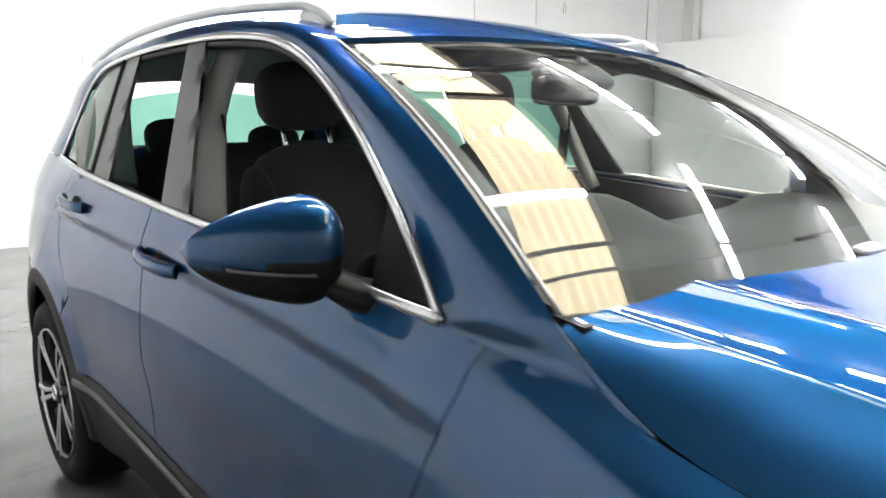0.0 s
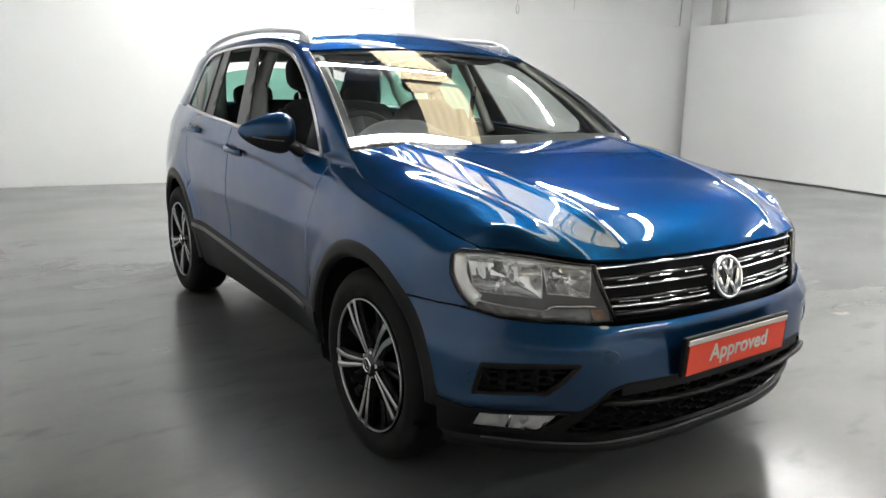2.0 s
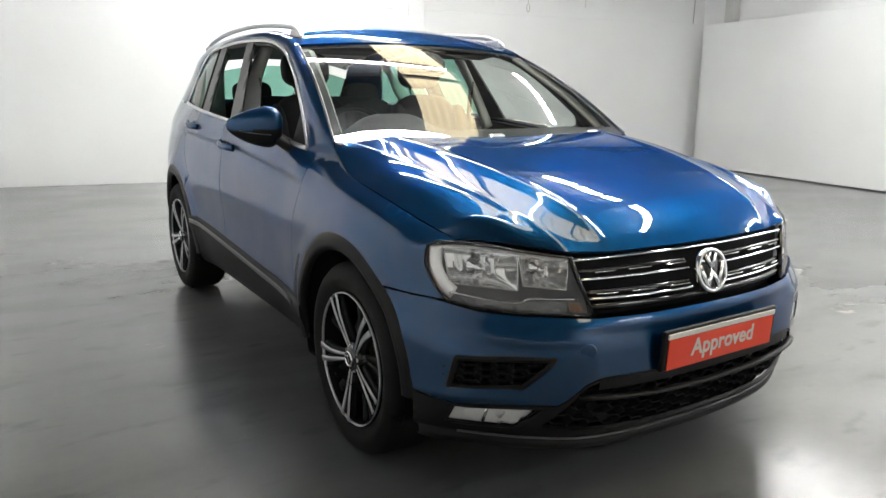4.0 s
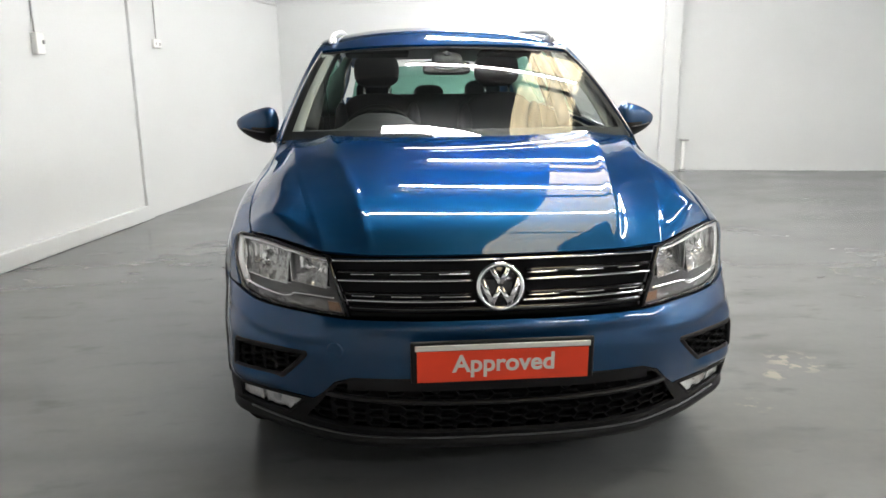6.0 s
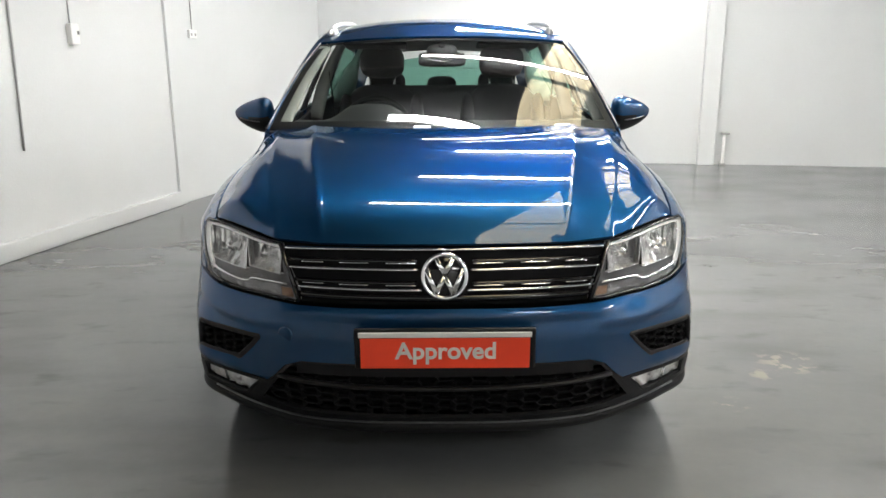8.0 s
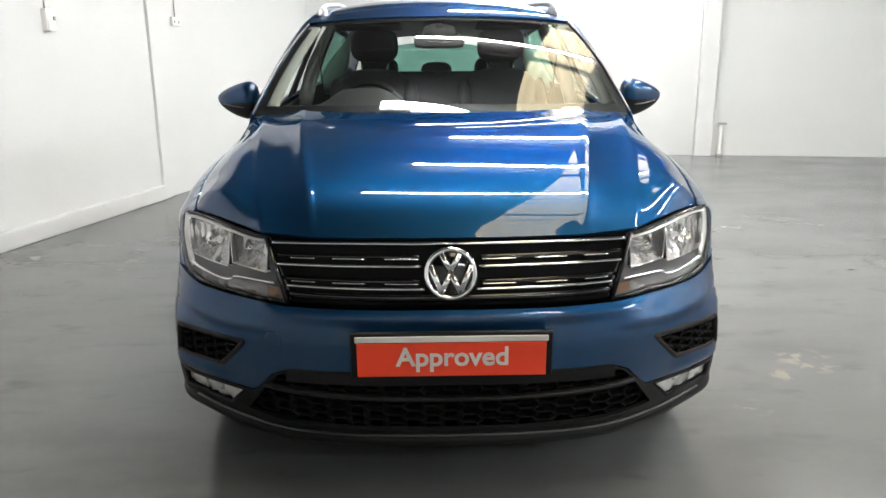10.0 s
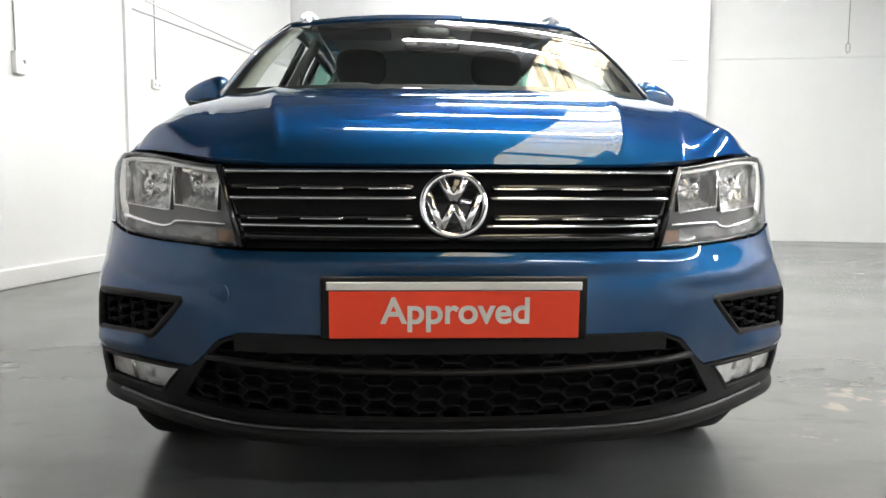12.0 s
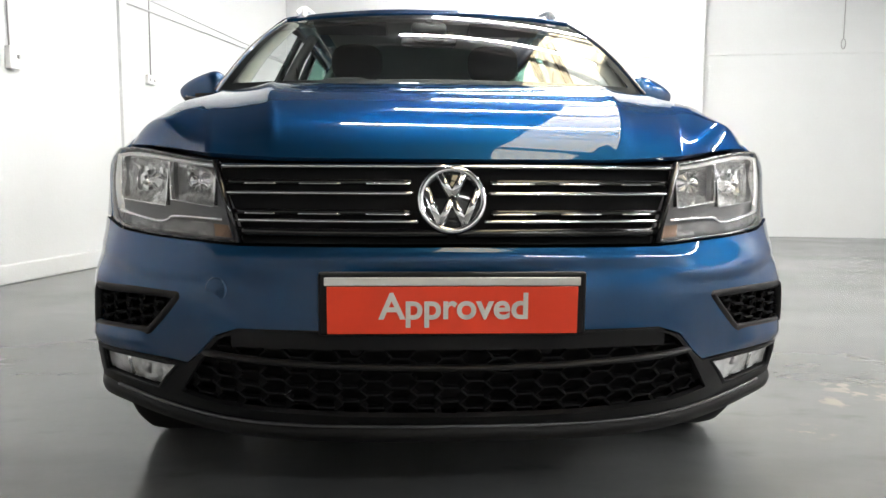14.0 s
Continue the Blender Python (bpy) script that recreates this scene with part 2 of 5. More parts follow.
def rounded(poly, r, n=4):
    """A polygon with its corners rounded."""
    out = []
    k = len(poly)
    for i in range(k):
        a, b, c = Vector(poly[i - 1]), Vector(poly[i]), Vector(poly[(i + 1) % k])
        ra = min(r, (a - b).length * 0.45)
        rc = min(r, (c - b).length * 0.45)
        p, q = b + (a - b).normalized() * ra, b + (c - b).normalized() * rc
        for j in range(n + 1):
            t = j / n
            out.append(tuple((1 - t) ** 2 * p + 2 * t * (1 - t) * b + t * t * q))
    return out


def dense(poly, step):
    out = []
    for i in range(len(poly)):
        a, b = Vector(poly[i]), Vector(poly[(i + 1) % len(poly)])
        n = max(1, math.ceil((b - a).length / step))
        out += [tuple(a + (b - a) * (j / n)) for j in range(n)]
    return out


def rim(bm, thick):
    """Smooth shading, and a turned-in edge round the sheet."""
    bm.normal_update()
    for f in bm.faces:
        f.smooth = True
    if thick:
        edge = [e for e in bm.edges if e.is_boundary]
        norm = {v: v.normal.copy() for e in edge for v in e.verts}
        made = bmesh.ops.extrude_edge_only(bm, edges=edge)
        fresh = [g for g in made["geom"] if isinstance(g, bmesh.types.BMVert)]
        old = {}
        for e in bm.edges:
            a, b = e.verts
            if a in norm and b not in norm:
                old[b] = a
            elif b in norm and a not in norm:
                old[a] = b
        for v in fresh:
            if v in old:
                v.co -= norm[old[v]] * thick
        for e in edge:
            e.smooth = False
    return bm


def sheet(outline, holes, step, fn, outward, thick=0.006):
    """A sheet over a flat outline with holes, laid on the surface fn(u, v)."""
    from mathutils.geometry import delaunay_2d_cdt
    rings = [dense(outline, step)] + [dense(h, step) for h in holes]
    pts, edges = [], []
    for ring in rings:
        k = len(pts)
        pts += [Vector(p) for p in ring]
        edges += [(k + i, k + (i + 1) % len(ring)) for i in range(len(ring))]
    ring_pts = np.array([tuple(p) for p in pts])
    us, vs = [p[0] for p in rings[0]], [p[1] for p in rings[0]]
    nu, nv = int((max(us) - min(us)) / step) + 1, int((max(vs) - min(vs)) / step) + 1
    for i in range(nu + 1):
        for j in range(nv + 1):
            u, v = min(us) + (i + 0.5 * (j % 2)) * step, min(vs) + j * step
            if inside(rings[0], u, v) and not any(inside(h, u, v) for h in rings[1:]):
                if np.min(np.hypot(ring_pts[:, 0] - u, ring_pts[:, 1] - v)) > step * 0.45:
                    pts.append(Vector((u, v)))
    got = delaunay_2d_cdt(pts, edges, [], 0, 1e-6)
    bm = bmesh.new()
    verts = [bm.verts.new(fn(p.x, p.y)) for p in got[0]]
    for tri in got[2]:
        c = sum((got[0][i] for i in tri), Vector((0, 0))) / 3
        if inside(rings[0], c.x, c.y) and not any(inside(h, c.x, c.y) for h in rings[1:]):
            try:
                bm.faces.new([verts[i] for i in tri])
            except ValueError:
                pass
    bmesh.ops.delete(bm, geom=[v for v in bm.verts if not v.link_faces], context="VERTS")
    bm.normal_update()
    if sum((f.normal.dot(Vector(outward)) * f.calc_area() for f in bm.faces)) < 0:
        bmesh.ops.reverse_faces(bm, faces=bm.faces)
    return rim(bm, thick)


def grid(fn, ns, nt, outward, thick=0.006):
    """A sheet fn(s, t) over the unit square."""
    bm = bmesh.new()
    rows = [[bm.verts.new(fn(i / ns, j / nt)) for i in range(ns + 1)] for j in range(nt + 1)]
    for j in range(nt):
        for i in range(ns):
            bm.faces.new((rows[j][i], rows[j][i + 1], rows[j + 1][i + 1], rows[j + 1][i]))
    bm.normal_update()
    if sum((f.normal.dot(Vector(outward)) * f.calc_area() for f in bm.faces)) < 0:
        bmesh.ops.reverse_faces(bm, faces=bm.faces)
    return rim(bm, thick)


def box(sx, sy, sz, bevel=0.004, at=None, bm=None, seg=2):
    b = bmesh.new()
    bmesh.ops.create_cube(b, size=1)
    for v in b.verts:
        v.co = Vector((v.co.x * sx, v.co.y * sy, v.co.z * sz))
    if bevel:
        bmesh.ops.bevel(b, geom=b.edges[:], offset=min(bevel, 0.45 * min(sx, sy, sz)), segments=seg, affect="EDGES", profile=0.5)
        for f in b.faces:
            f.smooth = False
    if at is not None:
        bmesh.ops.transform(b, matrix=at, verts=b.verts)
    if bm is None:
        return b
    merge(bm, b)
    return bm


def puff_box(sx, sy, sz, at):
    """A small block with well rounded edges."""
    b = box(sx, sy, sz, 0.45 * min(sx, sy, sz), pose(*at), seg=3)
    for f in b.faces:
        f.smooth = True
    return b


def merge(bm, other):
    me = bpy.data.meshes.new("temp")
    other.to_mesh(me)
    other.free()
    bm.from_mesh(me)
    bpy.data.meshes.remove(me)
    return bm


def tube(pts, a, b=None, n=8, up=(0, 0, 1), closed=False, square=False, taper=None):
    """A bar along pts with an oval or box section: a across, b along up."""
    b = a if b is None else b
    P = [Vector(p) for p in pts]
    bm = bmesh.new()
    rings = []
    for i, p in enumerate(P):
        q0 = P[i - 1] if (i or closed) else p
        q1 = P[(i + 1) % len(P)] if (i < len(P) - 1 or closed) else p
        t = (q1 - q0).normalized()
        side = t.cross(Vector(up)).normalized()
        top = side.cross(t).normalized()
        k = taper(i / (len(P) - 1)) if taper else 1
        if square:
            off = [(-1, -1), (1, -1), (1, 1), (-1, 1)]
        else:
            off = [(math.cos(2 * math.pi * j / n), math.sin(2 * math.pi * j / n)) for j in range(n)]
        rings.append([bm.verts.new(p + side * (a * k * c) + top * (b * k * s)) for c, s in off])
    m = len(rings[0])
    for i in range(len(rings) - (0 if closed else 1)):
        r0, r1 = rings[i], rings[(i + 1) % len(rings)]
        for j in range(m):
            f = bm.faces.new((r0[j], r0[(j + 1) % m], r1[(j + 1) % m], r1[j]))
            f.smooth = not square
    if not closed:
        bm.faces.new(rings[0][::-1])
        bm.faces.new(rings[-1])
    bmesh.ops.recalc_face_normals(bm, faces=bm.faces)
    return bm


def lathe(profile, n=48, axis="x"):
    """A turned body from (radius, place along the axis) pairs."""
    bm = bmesh.new()
    rings = []
    for r, h in profile:
        ring = []
        for j in range(n):
            c, s = r * math.cos(2 * math.pi * j / n), r * math.sin(2 * math.pi * j / n)
            ring.append(bm.verts.new((h, c, s) if axis == "x" else ((c, h, s) if axis == "y" else (c, s, h))))
        rings.append(ring)
    for a, b in zip(rings, rings[1:]):
        for j in range(n):
            f = bm.faces.new((a[j], a[(j + 1) % n], b[(j + 1) % n], b[j]))
            f.smooth = True
    bmesh.ops.recalc_face_normals(bm, faces=bm.faces)
    return bm


# ---- the hall ----
HALL = pose(-1.98, 10.1, 0, 0, 0, -10.8)   # back left corner; x along the back wall, y towards it
WIDE, LONG, HIGH, LINING = 11.6, 16.5, 4.2, 2.6


def slab(name, x0, x1, y0, y1, z0, z1, material, label, category, bevel=0.0, kind="structure"):
    bm = box(x1 - x0, y1 - y0, z1 - z0, bevel)
    ob = part(name, bm, material)
    ob.matrix_basis = HALL @ pose((x0 + x1) / 2, (y0 + y1) / 2, (z0 + z1) / 2)
    return tagged(ob, label, category, kind=kind)


slab("floor", -0.4, WIDE + 0.4, -LONG - 0.4, 0.4, -0.2, 0.0, FLOOR, "glossy grey painted concrete floor with scuffs and stains", "floor")
slab("wall_left", -0.3, -0.02, -LONG, 0.0, 0, HIGH, WALL, "white painted wall", "wall")
slab("wall_back", -0.3, WIDE + 0.6, 0.02, 0.3, 0, HIGH, WALL, "white painted wall", "wall")
slab("wall_right", WIDE + 0.25, WIDE + 0.5, -LONG, 0.02, 0, HIGH, WALL, "white painted wall set back above a lining", "wall")
# unseen closing wall, its grey set by the reflections wanted on the nose
slab("unseen_wall_front", -0.3, WIDE + 0.5, -LONG - 0.3, -LONG, 0, HIGH, UNSEEN_WALL, "unseen end wall, greyed to darken the reflections in the bumper", "wall")
SKY_U, SKY_V = (4.42, 5.34), (-12.6, -3.2)   # the translucent strip in the roof
roof_bm = bmesh.new()
for x0, x1, y0, y1 in ((-0.3, SKY_U[0], -LONG - 0.3, 0.3), (SKY_U[1], WIDE + 0.5, -LONG - 0.3, 0.3), (SKY_U[0], SKY_U[1], SKY_V[1], 0.3), (SKY_U[0], SKY_U[1], -LONG - 0.3, SKY_V[0])):
    box(x1 - x0, y1 - y0, 0.12, 0, pose((x0 + x1) / 2, (y0 + y1) / 2, HIGH + 0.06), roof_bm)
ceiling = part("ceiling", roof_bm, ROOF_SHEET)
ceiling.matrix_basis = HALL
tagged(ceiling, "grey roof sheets", "ceiling", kind="structure")


def ridged(s, t):
    return Vector((SKY_U[0] - 0.05 + (SKY_U[1] - SKY_U[0] + 0.1) * s, SKY_V[0] - 0.05 + (SKY_V[1] - SKY_V[0] + 0.1) * t, HIGH + 0.14 + 0.022 * math.cos(2 * math.pi * 7.5 * s)))


skylight = part("skylight", grid(ridged, 90, 2, (0, 0, -1), 0), SKYLIGHT)
skylight.matrix_basis = HALL
tagged(skylight, "yellowed translucent corrugated roof light", "roof light", kind="structure")
# sheeting rails across the roof light, and lattice girders below it
for v in (-5.15, -8.5, -9.8):
    rail = part("sheeting_rail", tube([(SKY_U[0] - 0.3, v, HIGH + 0.085), (SKY_U[1] + 0.3, v, HIGH + 0.085)], 0.016, 0.02, square=True), STEEL)
    rail.matrix_basis = HALL
    tagged(rail, "thin dark steel rail under the roof light", "roof rail", "sheeting rails", kind="structure")
for v in (-5.6, -8.3):
    girder = bmesh.new()
    zig = [(3.2 + 0.34 * i, v, HIGH - (0.02 if i % 2 else 0.40)) for i in range(11)]
    merge(girder, tube([(3.2, v, HIGH - 0.40), (6.6, v, HIGH - 0.40)], 0.018, 0.022, square=True))
    for p, q in zip(zig, zig[1:]):
        merge(girder, tube([p, q], 0.010, 0.010, n=6))
    lattice = part("roof_girder", girder, STEEL)
    lattice.matrix_basis = HALL
    tagged(lattice, "dark steel lattice roof girder", "roof girder", "roof girders", kind="structure")
for v in (-1.0, -3.9, -6.05, -9.4, -11.6, -13.8):
    beam = tube([(0.0, v, HIGH - 0.07), (WIDE + 0.24, v, HIGH - 0.07)], 0.045, 0.068, square=True)
    purlin = part("roof_beam", beam, STEEL)
    purlin.matrix_basis = HALL
    tagged(purlin, "dark painted steel roof beam", "roof beam", "roof beams", kind="structure")
slab("lining_back_left", 0.0, 2.925, 0.0, 0.018, 0, LINING, WALL, "white painted wall board", "wall lining", 0.003)
slab("lining_back_middle", 2.939, 5.998, 0.0, 0.018, 0, LINING, WALL, "white painted wall board", "wall lining", 0.003)
slab("lining_back_right", 6.242, WIDE + 0.2, 0.006, 0.018, 0, LINING, WALL, "white painted wall board", "wall lining", 0.003)
slab("pillar_back", 6.0, 6.24, -0.12, 0.02, 0, HIGH, WALL, "white painted boxed pillar against the wall", "pillar", 0.006)
slab("lining_right", WIDE - 0.02, WIDE + 0.03, -LONG, -0.35, 0.02, 2.56, WALL, "white painted board wall lining with an open top", "wall lining", 0.004)
slab("column_right", WIDE + 0.06, WIDE + 0.2, -0.93, -0.72, 0, HIGH, COLUMN_SHADED, "white painted steel column behind the lining, greyed as if in shade", "column", 0.004)
slab("pilaster_left", -0.02, 0.03, -4.56, -4.44, 0, HIGH, WALL, "white painted pilaster strip", "pilaster", 0.006)
slab("lining_left_far", -0.02, 0.0, -4.44, 0.0, 0, LINING, WALL, "white painted wall board", "wall lining", 0.003)
slab("lining_left_near", -0.02, 0.0, -LONG, -4.56, 0, LINING, WALL, "white painted wall board", "wall lining", 0.003)
# battens added only to throw the dark line along the boards' top
slab("shadow_batten_back_left", 0.0, 5.998, -0.012, 0.016, LINING, LINING + 0.02, WALL, "thin white batten added on top of the wall boards to cast a shadow line", "wall trim", 0.003)
slab("shadow_batten_back_right", 6.242, WIDE + 0.2, -0.004, 0.016, LINING, LINING + 0.015, WALL, "thin white batten added on top of the wall boards to cast a shadow line", "wall trim", 0.003)
slab("shadow_batten_left", -0.016, 0.014, -4.44, -0.012, LINING, LINING + 0.02, WALL, "thin white batten added on top of the wall boards to cast a shadow line", "wall trim", 0.003)
slab("plinth_left", 0.0, 0.045, -LONG, -4.56, 0, 0.15, WALL, "white painted low plinth along the wall", "plinth", 0.012)



# ---- lights ----
def tube_light(at):
    fitting = thing("ceiling_light", "white fluorescent light fixed under the roof", "ceiling light", "ceiling lights", at=at)
    part("body", box(2.44, 0.12, 0.05, 0.01, pose(0, 0, -0.025)), WHITE_PLASTIC, fitting)
    part("tube", tube([(-1.19, 0, -0.085), (1.19, 0, -0.085)], 0.042, 0.035, n=12), TUBE, fitting, "lit white tube")
    return fitting


first = tube_light(HALL @ pose(4.0, -0.70, HIGH))
for k in range(1, 4):
    copy_thing(first, HALL @ pose(4.0, -0.70 - 2.35 * k, HIGH))
copy_thing(first, HALL @ pose(7.9, -14.65, HIGH))
for u in (6.85, 10.2):
    for k in range(2 if u < 8 else 3):
        copy_thing(first, HALL @ pose(u, -5.4 - 3.0 * k, HIGH, 0, 0, 90))


# ---- wall fittings ----
def wall_cable(name, label, pts, r=0.006, material=None):
    ob = part(name, tube(pts, r, n=6, up=(1, 0.2, 0)), material or CABLE)
    ob.matrix_basis = HALL
    return tagged(ob, label, "cable")


iso = thing("switch_box", "white plastic switch box on the wall", "switch box", at=HALL @ pose(0.0, -5.98, 1.70))
part("case", box(0.05, 0.10, 0.17, 0.008, pose(0.025, 0, 0)), WHITE_PLASTIC, iso)
part("switch", box(0.016, 0.02, 0.03, 0.004, pose(0.056, 0.03, 0.012)), CABLE, iso, "grey toggle")
sock = thing("wall_socket", "white double wall socket", "wall socket", at=HALL @ pose(0.0, -4.03, 1.80))
part("plate", box(0.035, 0.15, 0.09, 0.006, pose(0.0175, 0, 0)), WHITE_PLASTIC, sock)
for y in (-0.04, 0.04):
    part("outlet", box(0.004, 0.03, 0.03, 0.001, pose(0.036, y, -0.005)), CABLE, sock, "grey outlet")
wall_cable("cable", "thin grey cable running down the wall to a switch box", [(0.012, -5.99, 1.78), (0.012, -5.995, 2.4), (0.012, -5.98, LINING), (0.012, -5.98, HIGH)])
wall_cable("cable", "thin grey cable running down the wall to a socket", [(0.012, -4.02, 1.84), (0.012, -4.015, 2.3), (0.012, -4.02, HIGH)])
wall_cable("cable", "loose grey cable hanging down the wall with a brown joint", [(0.014, -6.62, HIGH), (0.014, -6.64, 2.5), (0.014, -6.66, 1.6), (0.014, -6.69, 0.80)], 0.009)
wall_cable("conduit", "thin conduit along the top of the wall lining", [(0.014, -4.44, LINING - 0.13), (0.014, -4.3, LINING - 0.12), (0.014, -0.02, LINING - 0.02)], 0.010, WALL)
stub = thing("pipe_stub", "white capped pipe standing beside the pillar", "pipe", at=HALL @ pose(6.37, -0.06, 0))
part("pipe", lathe([(0.0, 0.0), (0.030, 0.0), (0.024, 0.03), (0.024, 0.46), (0.0, 0.46)], 16, "z"), WHITE_PLASTIC, stub)
part("cap", box(0.12, 0.10, 0.03, 0.004, pose(0.01, 0, 0.475)), CABLE, stub, "dark flat cap")
part("foot", box(0.09, 0.08, 0.03, 0.006, pose(0.0, 0, 0.015)), CABLE, stub)
for u, z in ((8.13, 2.66), (9.80, 2.98)):
    loop = [(u + 0.028 * math.sin(a), -0.01, z + 0.07 - 0.07 * math.cos(a)) for a in [2 * math.pi * i / 16 for i in range(16)]]
    wall_cable("hook_cable", "grey cable loop hanging on the wall", [(u, -0.008, HIGH), (u, -0.008, z + 0.14)] + loop[9:] + loop[:8] + [(u, -0.006, z + 0.135)], 0.006)
wall_cable("wire", "thin wire hanging down the wall", [(9.25, -0.004, HIGH), (9.25, -0.004, 2.78)], 0.004)
wall_cable("wire", "thin wire running down the wall corner", [(WIDE + 0.0, -0.02, HIGH), (WIDE - 0.03, -0.02, 2.62)], 0.008)


# ---- the car: flank, nose and glasshouse surfaces ----
car = thing("car", "metallic blue compact family car parked on the grey floor", "car")

NOSE = []   # half the front in plan at seven heights: height, (half width, set back) outwards
NOSE.append((0.20, [(0, 0.16), (0.26, 0.17), (0.46, 0.20), (0.60, 0.26), (0.70, 0.33), (0.79, 0.43), (0.83, 0.53)]))
NOSE.append((0.30, [(0, 0.05), (0.26, 0.06), (0.46, 0.10), (0.62, 0.18), (0.755, 0.278), (0.862, 0.378), (0.900, 0.50)]))
NOSE.append((0.42, [(0, 0.012), (0.26, 0.02), (0.46, 0.055), (0.60, 0.13), (0.75, 0.222), (0.853, 0.322), (0.908, 0.50)]))
NOSE.append((0.55, [(0, 0.020), (0.26, 0.028), (0.46, 0.062), (0.59, 0.113), (0.738, 0.202), (0.847, 0.307), (0.908, 0.50)]))
NOSE.append((0.68, [(0, 0.046), (0.26, 0.06), (0.46, 0.108), (0.60, 0.172), (0.73, 0.25), (0.825, 0.355), (0.89, 0.50)]))
NOSE.append((0.80, [(0, 0.085), (0.26, 0.10), (0.50, 0.138), (0.62, 0.20), (0.74, 0.295), (0.835, 0.40), (0.885, 0.52)]))
NOSE.append((0.90, [(0, 0.14), (0.26, 0.15), (0.52, 0.165), (0.63, 0.235), (0.72, 0.315), (0.805, 0.39), (0.875, 0.50)]))
for z, row in NOSE:
    row.append((row[6][0] + 0.008, 0.64))
NOSE_X = [line(*[(z, row[i][0]) for z, row in NOSE]) for i in range(8)]
NOSE_Y = [line(*[(z, row[i][1]) for z, row in NOSE]) for i in range(8)]


def nose(u, z):
    """The front's surface: u 0 at the middle to 7 at the wheel arch."""
    s = -1 if u < 0 else 1
    u = min(abs(u), 7)
    i = min(int(u), 6)
    t = u - i
    P = [Vector((NOSE_X[k](z) * (-1 if j < 0 else 1), NOSE_Y[k](z))) for j in (i - 1, i, i + 1, i + 2) for k in [min(abs(j), 7)]]
    a, b, c, d = P
    p = 0.5 * (2 * b + (c - a) * t + (2 * a - 5 * b + 4 * c - d) * t * t + (3 * b - 3 * c + d - a) * t**3)
    return Vector((s * p.x, p.y, z))


def nose_u(x, z):
    """The u at which the front is x wide."""
    lo, hi = 0.0, 7.0
    for _ in range(26):
        m = (lo + hi) / 2
        lo, hi = (m, hi) if nose(m, z).x < abs(x) else (lo, m)
    return math.copysign((lo + hi) / 2, x)


def nose_v(y, z):
    """The u at which the front lies y back."""
    lo, hi = 0.0, 7.0
    for _ in range(26):
        m = (lo + hi) / 2
        lo, hi = (m, hi) if nose(m, z).y < y else (lo, m)
    return (lo + hi) / 2


def nose_at_y(y, z):
    lo, hi = 0.0, 7.0
    for _ in range(26):
        m = (lo + hi) / 2
        lo, hi = (m, hi) if nose(m, z).y < y else (lo, m)
    return nose((lo + hi) / 2, z).x


def nz(pts):
    """(x, z) corners turned into (u, z) ones."""
    return [(nose_u(x, z), z) for x, z in pts]


def bonnet_profile():
    """Height along the middle of the bonnet, from its slope at a few places."""
    ys = np.linspace(0.112, 1.20, 180)
    slope = np.exp(np.interp(ys, (0.112, 0.20, 0.30, 0.42, 0.60, 0.80, 1.085), np.log((1.278, 0.623, 0.358, 0.273, 0.214, 0.160, 0.103))))
    window = np.hanning(21)
    slope = np.convolve(np.pad(slope, 10, mode="edge"), window / window.sum(), "valid")
    zs = 0.846 + np.concatenate([[0], np.cumsum((slope[1:] + slope[:-1]) / 2 * np.diff(ys))])
    return lambda y: float(np.interp(y, ys, zs))


PROFILE = bonnet_profile()
CREST_X = line((0.132, 0.385), (0.225, 0.408), (0.40, 0.441), (0.71, 0.503), (1.165, 0.574))
STEPS = (0.0, 0.04, 0.095, 0.17, 0.275, 0.40, 0.585, 0.79, 1.0)
# the bonnet's middle, its two creases and its outer edge, from the nose to the windscreen
LINES = [
    [(0, 0.112 + 0.973 * f, PROFILE(0.112 + 0.973 * f)) for f in STEPS],
    [(CREST_X(0.132 + 1.033 * f), 0.132 + 1.033 * f, PROFILE(0.112 + 1.020 * f) + 0.002) for f in STEPS],
    [(0.53, 0.160, 0.858), (0.540, 0.20, 0.885), (0.556, 0.256, 0.914), (0.580, 0.34, 0.950), (0.604, 0.44, 0.983), (0.637, 0.58, 1.018), (0.668, 0.76, 1.055), (0.703, 0.98, 1.091), (0.726, 1.206, 1.118)],
    [(0.775, 0.374, 0.884), (0.781, 0.40, 0.890), (0.791, 0.44, 0.899), (0.803, 0.52, 0.917), (0.812, 0.60, 0.936), (0.819, 0.70, 0.957), (0.822, 0.84, 0.983), (0.812, 1.05, 1.017), (0.786, 1.222, 1.104)],
]
BON = [spline(l, 41) for l in LINES]
EDGE = [BON[3][i] for i in (0, 4, 8, 13, 18, 24, 30, 35, 40)]   # the bonnet's outer edge, on which the wings meet it
SIDE_EDGE = [p for p in EDGE if p.y < 1.06]
TOP_Z = line((0.30, 0.868), *[(p.y, p.z) for p in SIDE_EDGE], (1.20, 1.054), (1.33, 1.072), (1.405, 1.080), (2.3, 1.147), (3.275, 1.204), (3.79, 1.228), (4.2, 1.24), (4.45, 1.235))
TOP_X = line((0.30, 0.735), *[(p.y, p.x + 0.003) for p in SIDE_EDGE], (1.20, 0.808), (1.33, 0.816), (1.405, 0.820), (1.9, 0.834), (2.3, 0.842), (3.0, 0.825), (3.3, 0.80), (3.79, 0.735), (4.2, 0.690), (4.45, 0.63))
